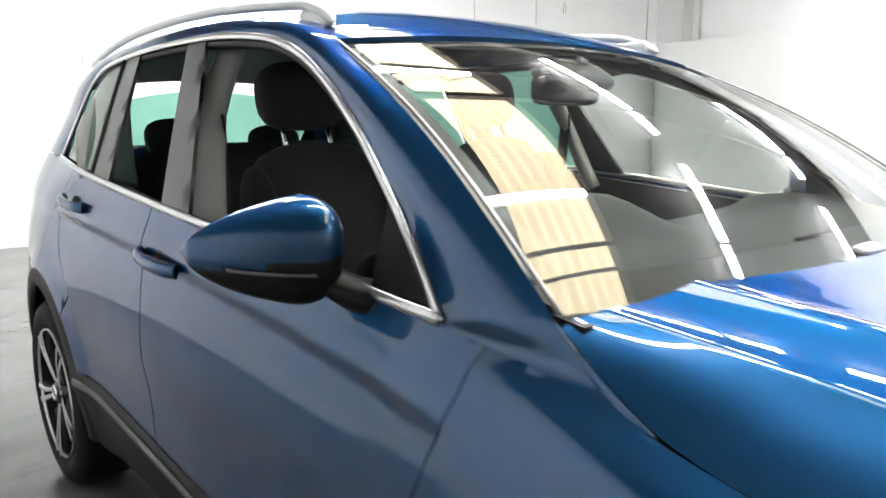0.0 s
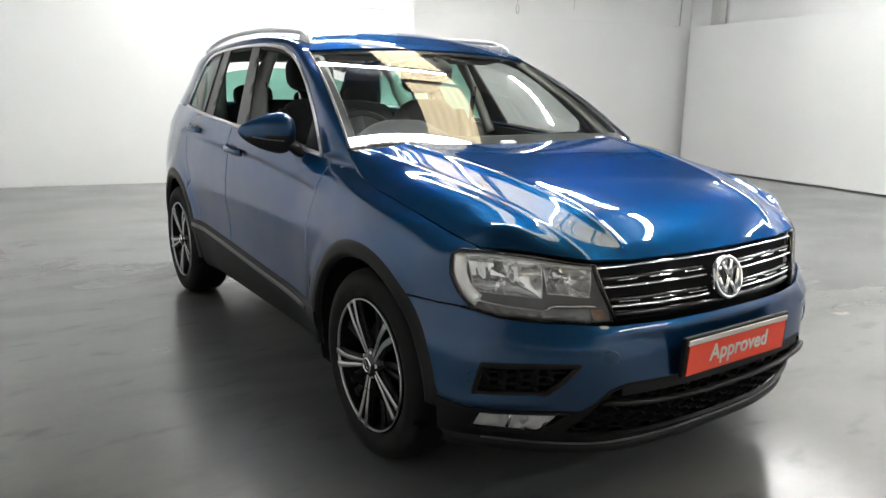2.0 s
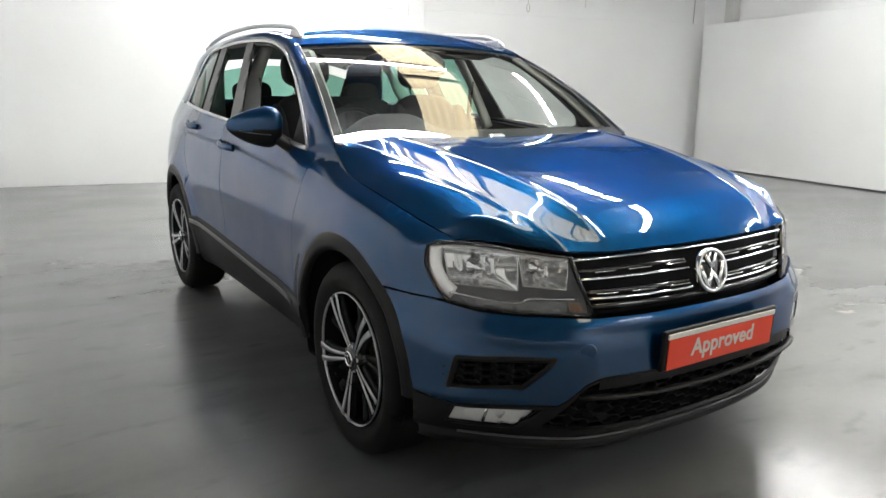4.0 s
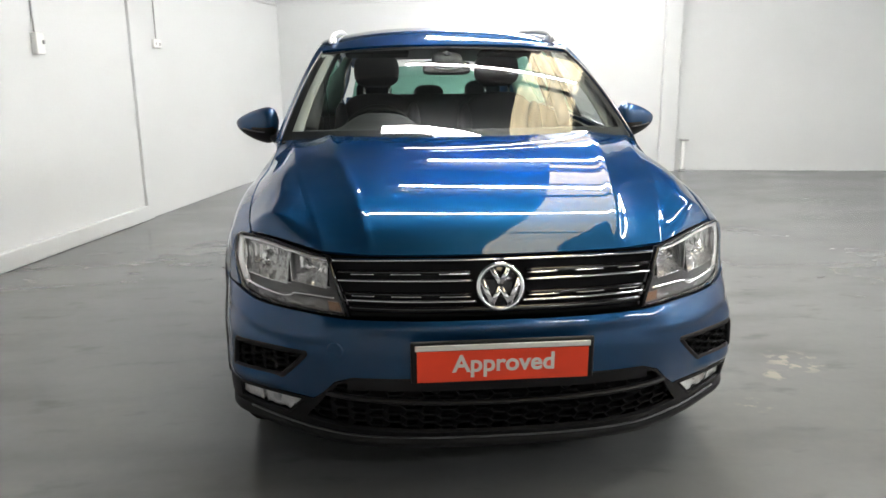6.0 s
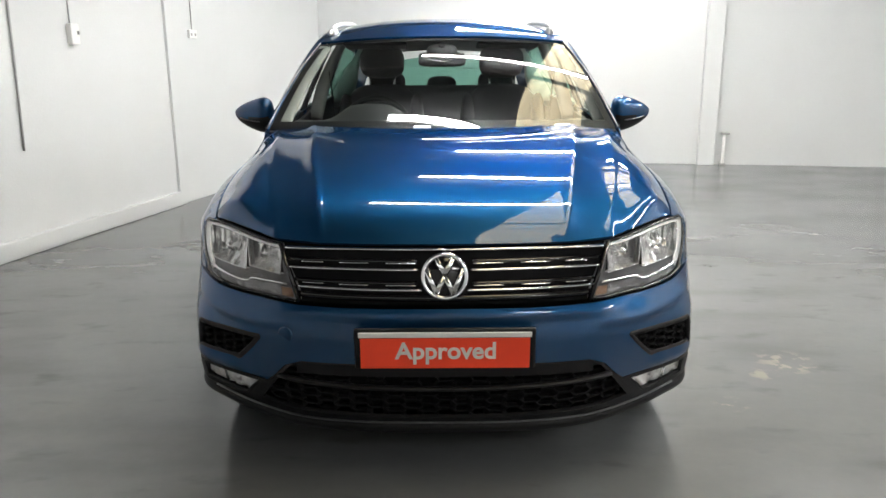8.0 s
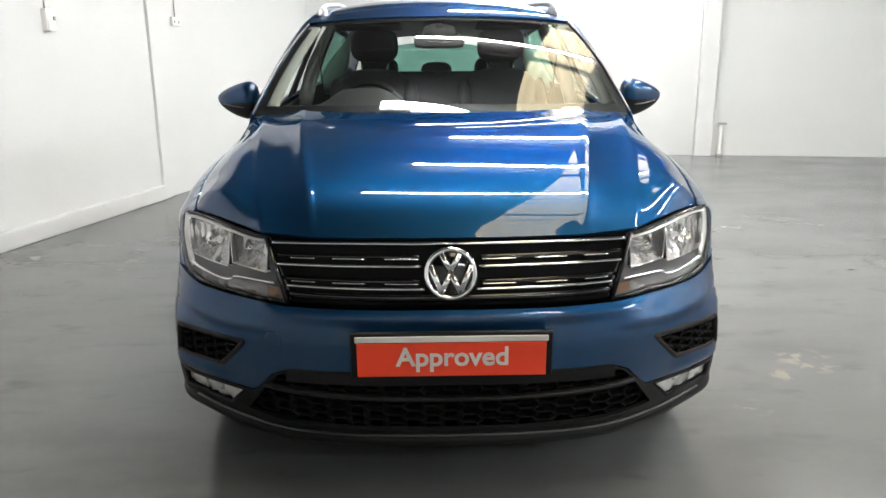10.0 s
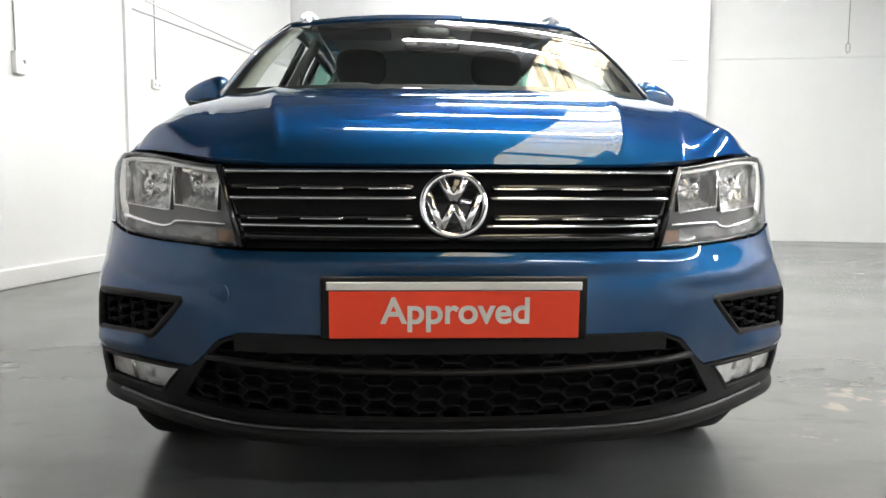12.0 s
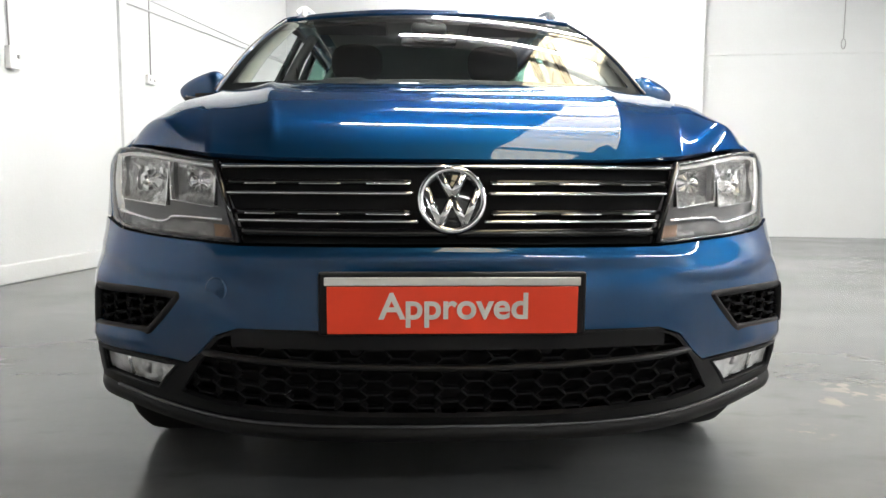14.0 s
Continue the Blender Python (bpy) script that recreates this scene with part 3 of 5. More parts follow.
MAX_X = line((0.3, 0.80), (0.45, 0.876), (0.7, 0.914), (0.9, 0.921), (1.3, 0.908), (1.6, 0.897), (3.0, 0.900), (3.5, 0.903), (3.9, 0.872), (4.1, 0.838), (4.3, 0.79), (4.45, 0.72))
CREASE_Z = line((1.2, 0.95), (1.8, 1.005), (2.2, 1.036), (3.1, 1.065), (4.4, 1.085))


def side(y, z):
    """The half width of the flank at y, z (below the windows)."""
    zt, xt, xm = TOP_Z(y), TOP_X(y), MAX_X(y)
    z0 = 0.45
    q = (z - z0) / (zt - z0)
    x = xm - (xm - xt) * (max(q - 0.36, 0) / 0.64) ** (1.9 + 3.4 * (1 - smooth(0.85, 1.60, y)) + 0.3 * smooth(3.1, 3.7, y))
    x -= 0.010 * math.exp(-((z - 0.66) / 0.10) ** 2) * smooth(1.3, 1.8, y) * (1 - smooth(2.9, 3.3, y))
    x -= 0.11 * max(0.78 - z, 0) ** 1.5 * smooth(1.25, 1.75, y) * (1 - smooth(2.9, 3.3, y))
    for cy, cz, r in ((0.893, 0.36, 0.462), (3.574, 0.365, 0.468)):
        d = math.hypot(y - cy, z - cz) - r
        if -0.1 < d < 0.3:
            x += 0.014 * (1 - smooth(0.0, 0.105, max(d, 0))) * smooth(0.35, 0.55, z)
    if z < z0:
        x -= 0.35 * (z0 - z) ** 2
    w = z - (zt - 0.036)
    x += 0.007 * smooth(0.44, 0.60, y) * (1 - smooth(1.22, 1.42, y)) * (math.exp(-(w / 0.012) ** 2) if w > 0 else math.exp(-(w / 0.035) ** 2))
    k = smooth(1.24, 1.46, y) * (1 - 0.4 * smooth(3.6, 4.2, y))
    w = z - CREASE_Z(y)
    x += 0.013 * k * (math.exp(-(w / 0.09) ** 2) if w > 0 else math.exp(-(w / 0.015) ** 2))
    return x


def flank(y, z):
    b = max(smooth(0.44, 0.63, y), smooth(0.83, 0.89, z))
    x = side(y, z) if b >= 1 else side(y, z) * b + (1 - b) * nose_at_y(y, min(z, 0.88))
    return Vector((x, y, z))


BELT_Z = line((1.38, 1.078), (1.405, 1.080), (2.3, 1.147), (3.275, 1.204), (3.79, 1.228), (4.3, 1.242))
BELT_X = TOP_X


def house(y, z):
    """The glasshouse side: windows and their frames."""
    d = max(z - BELT_Z(y), 0)
    return Vector((BELT_X(y) - 0.38 * d - 0.06 * d * d, y, z))


# ---- bonnet ----
BAND = [0.0, 0.46, 0.66, 1.0]


def bonnet(s, t):
    s = 2 * s - 1
    g, s = (-1 if s < 0 else 1), abs(s)
    i = 0 if s < BAND[1] else (1 if s < BAND[2] else 2)
    q = (s - BAND[i]) / (BAND[i + 1] - BAND[i])
    j = min(int(t * 40), 39)
    f = t * 40 - j
    a, b = BON[i][j].lerp(BON[i][j + 1], f), BON[i + 1][j].lerp(BON[i + 1][j + 1], f)
    p = a.lerp(b, q)
    k = smooth(0, 0.15, t)
    if i == 0:
        p.y, p.z = a.y + (b.y - a.y) * q * q, a.z + (b.z - a.z) * q * q
        p.z += 0.0042 * k * math.exp(-((q - 1) / 0.035) ** 2)
    elif i == 1:
        p.z -= 0.004 * k * math.sin(math.pi * q)
        p.z += 0.0018 * k * (math.exp(-(q / 0.11) ** 2) + 0.6 * math.exp(-((q - 1) / 0.12) ** 2))
    else:
        p.z += (0.046 - 0.012 * smooth(0.2, 0.5, t)) * math.sin(math.pi * q ** (1.6 - 0.55 * smooth(0.15, 0.45, t))) * smooth(-0.05, 0.24, t) * (1 - 0.9 * smooth(0.5, 1.0, t))
    p.x *= g
    return p


part("bonnet", grid(bonnet, 150, 60, (0, 0, 1), 0.012), PAINT, car, "glossy blue bonnet with two creases on each side")

# ---- nose ----
GRILLE = [(-0.514, 0.840), (-0.25, 0.846), (0, 0.847), (0.25, 0.846), (0.514, 0.840), (0.452, 0.662), (0.25, 0.664), (0, 0.665), (-0.25, 0.664), (-0.452, 0.662)]
INTAKE = [(-0.44, 0.480), (0.44, 0.480), (0.495, 0.462), (0.545, 0.405), (0.605, 0.322), (0.5, 0.305), (0.3, 0.294), (0, 0.289), (-0.3, 0.294), (-0.5, 0.305), (-0.605, 0.322), (-0.545, 0.405), (-0.495, 0.462)]
HEADLAMP = [(0.517, 0.839), (0.60, 0.849), (0.70, 0.866), (0.77, 0.874), (0.818, 0.874), (0.843, 0.856), (0.848, 0.80), (0.836, 0.745), (0.815, 0.701), (0.765, 0.687), (0.65, 0.674), (0.55, 0.668), (0.466, 0.664), (0.490, 0.75)]
VENT = [(0.588, 0.549), (0.70, 0.552), (0.828, 0.549), (0.842, 0.455), (0.672, 0.460)]
FOG = [(0.603, 0.390), (0.70, 0.394), (0.828, 0.395), (0.834, 0.334), (0.75, 0.326), (0.664, 0.322)]
ARCH = (0.893, 0.36, 0.462)


def arc(c, a0, a1, n, r=None):
    y, z, R = c
    r = r or R
    return [(y + r * math.cos(radians(a0 + (a1 - a0) * i / n)), z + r * math.sin(radians(a0 + (a1 - a0) * i / n))) for i in range(n + 1)]


ARCH_EDGE = [(0.50, 0.703)] + [(ARCH[0] - math.sqrt(ARCH[2] ** 2 - (z - ARCH[1]) ** 2), z) for z in (0.702, 0.66, 0.62, 0.58, 0.54, 0.50, 0.46, 0.415)]


# the blue upper bumper, from the lamps and grille down to the black valance
half_blue = [(0.0, 0.660), (0.455, 0.658), (0.55, 0.664), (0.65, 0.670), (0.765, 0.682), (0.815, 0.696), (0.852, 0.705)]
edge_low = [(0.838, 0.405), (0.70, 0.404), (0.615, 0.402), (0.575, 0.40), (0.545, 0.425), (0.505, 0.468), (0.45, 0.488), (0.0, 0.489)]
blue = nz(half_blue) + [(nose_v(y, z), z) for y, z in ARCH_EDGE] + [(5.2, 0.408)] + nz(edge_low)[:-1]
blue = blue + [(-u, z) for u, z in nz(edge_low)][::-1] + [(-5.2, 0.408)] + [(-nose_v(y, z), z) for y, z in ARCH_EDGE[::-1]] + [(-u, z) for u, z in nz(half_blue)[::-1]][:-1]
# keep each corner once
clean = []
for p in blue:
    if not clean or (Vector(p) - Vector(clean[-1])).length > 1e-4:
        clean.append(p)


def wide(fn):
    """Stretches z so that the grid is square on the surface."""
    return lambda u, w: fn(u, w / 6.5)


def wz(pts):
    return [(u, z * 6.5) for u, z in pts]


def swirl(u, z):
    """The nose with the bumper's crease above the side vents."""
    p = nose(u, z)
    if p.y > 0.44:
        p.x = math.copysign(flank(p.y, z).x, u)
    a = smooth(1.7, 2.8, abs(u)) * (1 - smooth(5.3, 6.2, abs(u)))
    zc = 0.600 + 0.045 * smooth(3.2, 5.6, abs(u))
    w = z - zc
    p.y -= 0.012 * a * (math.exp(-(w / 0.08) ** 2) if w > 0 else math.exp(-(w / 0.014) ** 2))
    ledge = smooth(3.3, 3.9, abs(u)) * (1 - smooth(5.4, 6.0, abs(u)))
    w = z - 0.424
    p.y -= 0.014 * ledge * (math.exp(-(w / 0.03) ** 2) if w > 0 else math.exp(-(w / 0.014) ** 2))
    p.y -= 0.008 * (1 - smooth(2.2, 3.0, abs(u))) * math.exp(-((z - 0.640) / 0.018) ** 2)
    return p


bumper = part("front_bumper", sheet(wz(clean), [wz(rounded(nz(VENT), 0.03)), wz([(-u, z) for u, z in rounded(nz(VENT), 0.03)][::-1])], 0.075, wide(swirl), (0, -1, 0), 0.010), PAINT, car, "blue front bumper with black side vents")

# round towing-eye cover, a thin raised disc
tow = part("tow_cover", lathe([(0.0, -0.0012), (0.023, -0.001), (0.0255, 0.0), (0.027, 0.003)], 32, "y"), PAINT, bumper, "round blue towing-eye cover")
tow.matrix_basis = pose(*(swirl(nose_u(-0.50, 0.566), 0.566) + Vector((0, -0.0005, 0))), 0, 0, -22)

# black valance below, with openings for the fog lamps and the intake
val = [(nose_v(0.434, 0.408), 0.408), (nose_v(0.434, 0.300), 0.300), (5.0, 0.292)] + nz([(0.72, 0.290), (0.60, 0.282), (0.45, 0.272), (0.25, 0.262), (0, 0.259)])
val = val + [(-u, z) for u, z in val[::-1]][1:]
low = [(-5.2, 0.404)] + [(-u, z - 0.004) for u, z in nz(edge_low)] + [(u, z - 0.004) for u, z in nz(edge_low)[::-1]][1:] + [(5.2, 0.404)]
valance = val + low
part("valance", sheet(wz(valance), [wz(rounded(nz(INTAKE), 0.05)), wz(nz(FOG)), wz([(-u, z) for u, z in nz(FOG)][::-1])], 0.11, wide(nose), (0, -1, 0), 0.012), CLAD, car, "black plastic lower bumper")


def lip(s, t):
    u = (2 * s - 1) * 5.35
    z0 = 0.255 + 0.040 * smooth(1.2, 5.2, abs(u))
    p = nose(u, z0 + 0.006)
    k = t * math.pi
    return p + Vector((0, -0.011 * math.sin(k), -0.040 * t + 0.004))


part("skid_lip", grid(lip, 80, 8, (0, -1, 0), 0.01), LIP, car, "grey lower lip")


part("lip_strip", tube([nose(u, 0.262 + 0.040 * smooth(1.2, 5.2, abs(u))) + Vector((0, -0.004, 0)) for u in [-4.4 + 8.8 * i / 70 for i in range(71)]], 0.004, 0.0035, n=6), TRIM_GREY, car, "thin grey edge strip")


def under(s, t):
    u = (2 * s - 1) * 5.4
    p = nose(u, 0.24)
    return Vector((p.x * (1 - 0.06 * t), p.y + 0.02 + t * 0.5, 0.232 + 0.03 * smooth(1.2, 5.2, abs(u)) - 0.02 * t))


part("undertray", grid(under, 40, 4, (0, 0, -1), 0.004), DARK, car)
# dark backing behind all the openings
part("nose_backing", sheet(wz(nz([(-0.80, 0.87), (0, 0.83), (0.80, 0.87), (0.80, 0.30), (0, 0.27), (-0.80, 0.30)])), [], 0.3, wide(lambda u, z: nose(u, z) + Vector((0, 0.125, 0))), (0, -1, 0), 0), DARK, car)

# grille
frame_in = lambda u, z: nose(u, z) + Vector((0, 0.030, 0))
grille = part("grille", sheet(wz(nz(GRILLE)), [], 0.2, wide(frame_in), (0, -1, 0), 0.004), DARK, car, "black grille with chrome bars")


def bar(x0, x1, z, h, depth, out, n=24, dz=0.0):
    """A bar that follows the nose between two x."""
    pts = []
    for i in range(n + 1):
        x = x0 + (x1 - x0) * i / n
        p = nose(nose_u(x, z), z)
        pts.append(p + Vector((0, -out + depth / 2, dz * abs(x))))
    return tube(pts, depth / 2, h / 2, n=10)


for sx in (-1, 1):
    part("grille_bar", bar(sx * 0.0005, sx * 0.508, 0.8295, 0.011, 0.016, -0.004, dz=0.0), CHROME, grille, "chrome bar")
    part("grille_bar", bar(sx * 0.080, sx * 0.491, 0.7715, 0.010, 0.018, -0.002), CHROME, grille, "chrome bar")
    part("grille_bar", bar(sx * 0.070, sx * 0.466, 0.7125, 0.010, 0.018, -0.002), CHROME, grille, "chrome bar")
    for z in (0.795, 0.731):
        part("grille_fin", bar(sx * 0.085, sx * 0.49 if z > 0.75 else sx * 0.47, z, 0.014, 0.02, -0.008), PIANO, grille)
        for x0, x1 in ((0.088, 0.180), (0.235, 0.325), (0.375, 0.445)):
            part("grille_inlay", bar(sx * x0, sx * x1, z - 0.003, 0.004, 0.006, 0.0025, 8), CHROME, grille)
    part("grille_fin", bar(sx * 0.01, sx * 0.46, 0.688, 0.022, 0.02, -0.004), PIANO, grille)
    part("grille_end", tube([nose(nose_u(sx * a, z), z) + Vector((0, 0.006, 0)) for a, z in ((0.515, 0.842), (0.485, 0.75), (0.454, 0.663))], 0.010, 0.006, n=6), PIANO, grille)


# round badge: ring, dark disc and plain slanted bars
badge = part("badge", lathe([(0.0, -0.004), (0.062, -0.004), (0.066, 0.0), (0.066, 0.012)], 48, "y"), PIANO, car, "round chrome badge")
badge.matrix_basis = pose(0, 0.058, 0.7585, -13)
part("ring", lathe([(0.0595, 0.004), (0.0595, -0.006), (0.0620, -0.010), (0.070, -0.010), (0.0725, -0.006), (0.0725, 0.006)], 56, "y"), CHROME, badge, "chrome ring")
for a, b in (((-0.025, 0.053), (-0.001, 0.008)), ((0.025, 0.053), (0.001, 0.008)), ((-0.056, 0.022), (-0.026, -0.052)), ((0.056, 0.022), (0.026, -0.052)), ((-0.026, -0.052), (-0.0015, -0.002)), ((0.026, -0.052), (0.0015, -0.002))):
    part("bar", tube([(a[0], -0.006, a[1]), (b[0], -0.006, b[1])], 0.0090, 0.004, n=6, up=(0, -1, 0)), CHROME, badge)

# intake: bars and mesh
split = [(-0.525 + 1.05 * i / 30) for i in range(31)]
part("intake_bar", tube([nose(nose_u(x, 0.42), 0.42) + Vector((0, -0.004, -0.008 + 0.07 * x * x)) for x in split], 0.014, 0.007, n=8), CLAD, car, "dark satin intake bar")


def honeycomb(fn, poly, size, wall):
    """A mesh of flat six-sided cells within a polygon, on the surface fn(x, z)."""
    bm = bmesh.new()
    h = size * 0.47
    xs, zs = [p[0] for p in poly], [p[1] for p in poly]
    cols = int((max(xs) - min(xs)) / (1.5 * size)) + 2
    for i in range(cols):
        x = (min(xs) + max(xs)) / 2 + (i - cols // 2) * 1.5 * size
        z = min(zs) - h + (h if i % 2 else 0)
        while z < max(zs):
            ring = [(x - size, z), (x - size / 2, z + h), (x + size / 2, z + h), (x + size, z)]
            for (a, b), (c, d) in zip(ring, ring[1:]):
                if inside(poly, (a + c) / 2, (b + d) / 2):
                    merge(bm, tube([fn(a, b), fn(c, d)], 0.012, wall, square=True, up=(0, 0, 1) if abs(b - d) < 1e-6 else (1, 0, 0.3)))
            z += 2 * h
    return bm


part("intake_backing", sheet(wz(nz(INTAKE)), [], 0.3, wide(lambda u, z: nose(u, z) + Vector((0, 0.060, 0))), (0, -1, 0), 0), DARK, car)
part("intake_mesh", honeycomb(lambda x, z: nose(nose_u(x, z), z) + Vector((0, 0.035, 0)), INTAKE, 0.036, 0.0020), DARK, car, "black honeycomb intake mesh")
part("intake_top", tube([nose(nose_u(x, 0.47), 0.47) + Vector((0, 0.022, 0)) for x in [-0.46 + 0.92 * i / 20 for i in range(21)]], 0.02, 0.022, square=True), CLAD, car)
for sx in (-1, 1):
    for x in (0.20,):
        sens = part("parking_sensor", lathe([(0.0, -0.006), (0.012, -0.005), (0.014, 0.0), (0.014, 0.01)], 20, "y"), BLACK, car)
        sens.matrix_basis = pose(sx * x, 0.028, 0.448)

# side vents and fog lamps
for sx in (-1, 1):
    vp = [(sx * x, z) for x, z in VENT]
    hc = honeycomb(lambda x, z: nose(nose_u(x, z), z) + Vector((0, 0.022, 0)), vp, 0.026, 0.0022)
    part("vent_mesh", hc, DARK, car, "black honeycomb side vent")
    ring = [nose(u, z) + Vector((0, 0.004, 0)) for u, z in dense(rounded(nz(vp), 0.03), 0.2)]
    part("vent_surround", tube(ring, 0.010, 0.006, n=8, closed=True, up=(0.3, 1, 0)), CLAD, car)
    fog = part("fog_lamp", sheet(wz(nz([(sx * x, z) for x, z in FOG])), [], 0.12, wide(lambda u, z: nose(u, z) + Vector((0, 0.006, 0))), (0, -1, 0), 0.02), LAMP_GLASS, car, "clear fog lamp in a black surround")
    part("fog_bowl", sheet(wz(nz([(sx * x, z) for x, z in FOG])), [], 0.10, wide(lambda u, z: nose(u, z) + Vector((0, 0.024 + 0.010 * math.sin(u * 16) * math.sin(z * 120), 0))), (0, -1, 0), 0.0), FOG_WHITE, fog)
    ring = [nose(u, z) for u, z in dense(nz([(sx * x, z) for x, z in FOG]), 0.3)]
    part("fog_trim", tube(ring, 0.005, 0.004, n=6, closed=True, up=(0.3, 1, 0)), CLAD, fog)
    part("fog_divider", tube([nose(nose_u(sx * 0.745, z), z) + Vector((0, 0.01, 0)) for z in (0.339, 0.393)], 0.006, 0.006, n=6, up=(0, 1, 0)), REFLECTOR, fog)
    bulb = part("fog_bulb", lathe([(0.0, -0.004), (0.007, -0.003), (0.010, 0.004), (0.022, 0.010)], 20, "y"), SATIN, fog)
    bulb.matrix_basis = pose(*(nose(nose_u(sx * 0.695, 0.366), 0.366) + Vector((0, 0.022, 0))))

# ---- headlamps ----
for sx in (-1, 1):
    hp = [(sx * x, z) for x, z in HEADLAMP]
    lamp = part("headlamp", sheet(wz(rounded(nz(hp), 0.02)), [], 0.10, wide(lambda u, z: nose(u, z)), (0, -1, 0), 0.012), LAMP_GLASS, car, "clear headlamp with two reflector chambers")
    ROOMS = ((0.642, 0.800, 0.746, 0.854), (0.515, 0.634, 0.746, 0.835))
    cut = [wz(nz([(sx * (x0 + 0.006), z0 - 0.007), (sx * x1, z0 + 0.007), (sx * (x1 + 0.008), z1 + 0.005), (sx * x0, z1 - 0.009)])) for x0, x1, z0, z1 in ROOMS]
    part("housing", sheet(wz(nz(hp)), cut, 0.14, wide(lambda u, z: nose(u, z) + Vector((-sx * 0.008, 0.026, 0))), (0, -1, 0), 0.012), LAMP_GREY, lamp, "grey lamp housing")
    ring = [nose(u, z) + Vector((-sx * 0.003, 0.012, 0)) for u, z in dense(rounded(nz(hp), 0.02), 0.2)]
    part("rim", tube(ring, 0.0042, 0.0035, n=6, closed=True, up=(0.3, 1, 0)), PIANO, lamp)
    # chrome lines: along the top, down the outer end, along the bottom
    top = [nose(nose_u(sx * x, z), z) + Vector((-sx * 0.004, 0.016, -0.009)) for x, z in ((0.520, 0.838), (0.60, 0.848), (0.70, 0.864), (0.77, 0.870), (0.812, 0.868))]
    part("light_strip", tube(spline(top, 20), 0.007, 0.0045, n=8), STRIP, lamp, "pale light strip")
    out = [nose(nose_u(sx * x, z), z) + Vector((-sx * 0.012, 0.009, 0)) for x, z in ((0.828, 0.862), (0.835, 0.80), (0.822, 0.748), (0.806, 0.724))]
    part("light_strip", tube(spline(out, 12), 0.022, 0.005, n=8, up=(sx * 0.8, -0.6, 0)), STRIP, lamp, "pale light strip")
    bot = [nose(nose_u(sx * x, z), z) + Vector((-sx * 0.004, 0.018, 0)) for x, z in ((0.806, 0.726), (0.74, 0.715), (0.668, 0.704), (0.64, 0.708), (0.62, 0.716), (0.50, 0.712))]
    part("light_strip", tube(spline(bot, 24), 0.008, 0.0045, n=8), CHROME, lamp, "chrome strip")
    for x0, x1, z0, z1 in ROOMS:
        c0 = nose(nose_u(sx * (x0 + x1) / 2, 0.79), 0.79)

        def bowl(s, t, x0=x0, x1=x1, z0=z0, z1=z1):
            x, z = x0 + (x1 - x0) * s + 0.007 * (t if s > 0.5 else 1 - t) * abs(2 * s - 1), z0 + (z1 - z0) * t + 0.014 * (s - 0.5)
            p = nose(nose_u(sx * x, z), z)
            d = (1 - (2 * s - 1) ** 4) * (1 - (2 * t - 1) ** 4)
            return p + Vector((-sx * 0.014 * d, 0.024 + 0.075 * d ** 0.55 + 0.0022 * math.sin(s * 44) * d, 0))
        ch = part("chamber", grid(bowl, 56, 18, (0, -1, 0), 0), REFLECTOR, lamp, "mirror-bright reflector chamber")
        edge = [bowl(s, t) + Vector((0, -0.003, 0)) for s, t in [(i / 8, 0) for i in range(8)] + [(1, i / 6) for i in range(6)] + [(1 - i / 8, 1) for i in range(8)] + [(0, 1 - i / 6) for i in range(6)]]
        part("chamber_rim", tube(edge, 0.0018, 0.0016, n=6, closed=True, up=(0.3, 1, 0)), CHROME, ch)
        bl = part("bulb", lathe([(0.0, -0.024), (0.010, -0.022), (0.013, -0.012), (0.013, 0.004), (0.024, 0.008), (0.027, 0.03)], 20, "y"), CHROME, ch)
        bl.matrix_basis = pose(c0.x, c0.y + 0.06, 0.797)
    am = [(sx * 0.486, 0.700), (sx * 0.520, 0.702), (sx * 0.516, 0.676), (sx * 0.476, 0.673)]
    part("side_marker", sheet(wz(nz(am)), [], 0.12, wide(lambda u, z: nose(u, z) + Vector((0, 0.016, 0))), (0, -1, 0), 0.004), AMBER, lamp, "amber reflector")
    ri = [(sx * 0.524, 0.704), (sx * 0.785, 0.716), (sx * 0.77, 0.698), (sx * 0.65, 0.682), (sx * 0.522, 0.675)]
    part("lower_reflector", sheet(wz(nz(ri)), [], 0.08, wide(lambda u, z: nose(u, z) + Vector((0, 0.022 + 0.003 * math.sin(u * 90), 0))), (0, -1, 0), 0.0), LAMP_DARK, lamp, "ribbed reflector")

# ---- plate ----
plate = part("sign_plate", box(0.548, 0.016, 0.132, 0.006), BLACK, car, "red sign plate in a black holder")
plate.matrix_basis = pose(0, 0.0, 0.549, 3)
part("red_face", box(0.512, 0.004, 0.098, 0.001, pose(0, -0.0095, -0.012)), RED, plate, "red face")
part("pale_strip", box(0.522, 0.006, 0.017, 0.002, pose(0, -0.0095, 0.0475)), WHITE_STRIP, plate, "pale strip")
txt = bpy.data.curves.new("lettering", "FONT")
txt.body, txt.size, txt.align_x, txt.align_y, txt.extrude = "Approved", 0.0757, "CENTER", "CENTER", 0.0006
txt.offset = 0.0016
letters = new("lettering", txt)
letters.matrix_basis = pose(0.003, -0.0122, -0.006, 90)
letters.parent = plate
txt.materials.append(LETTER)
tagged(letters, "pale grey lettering")

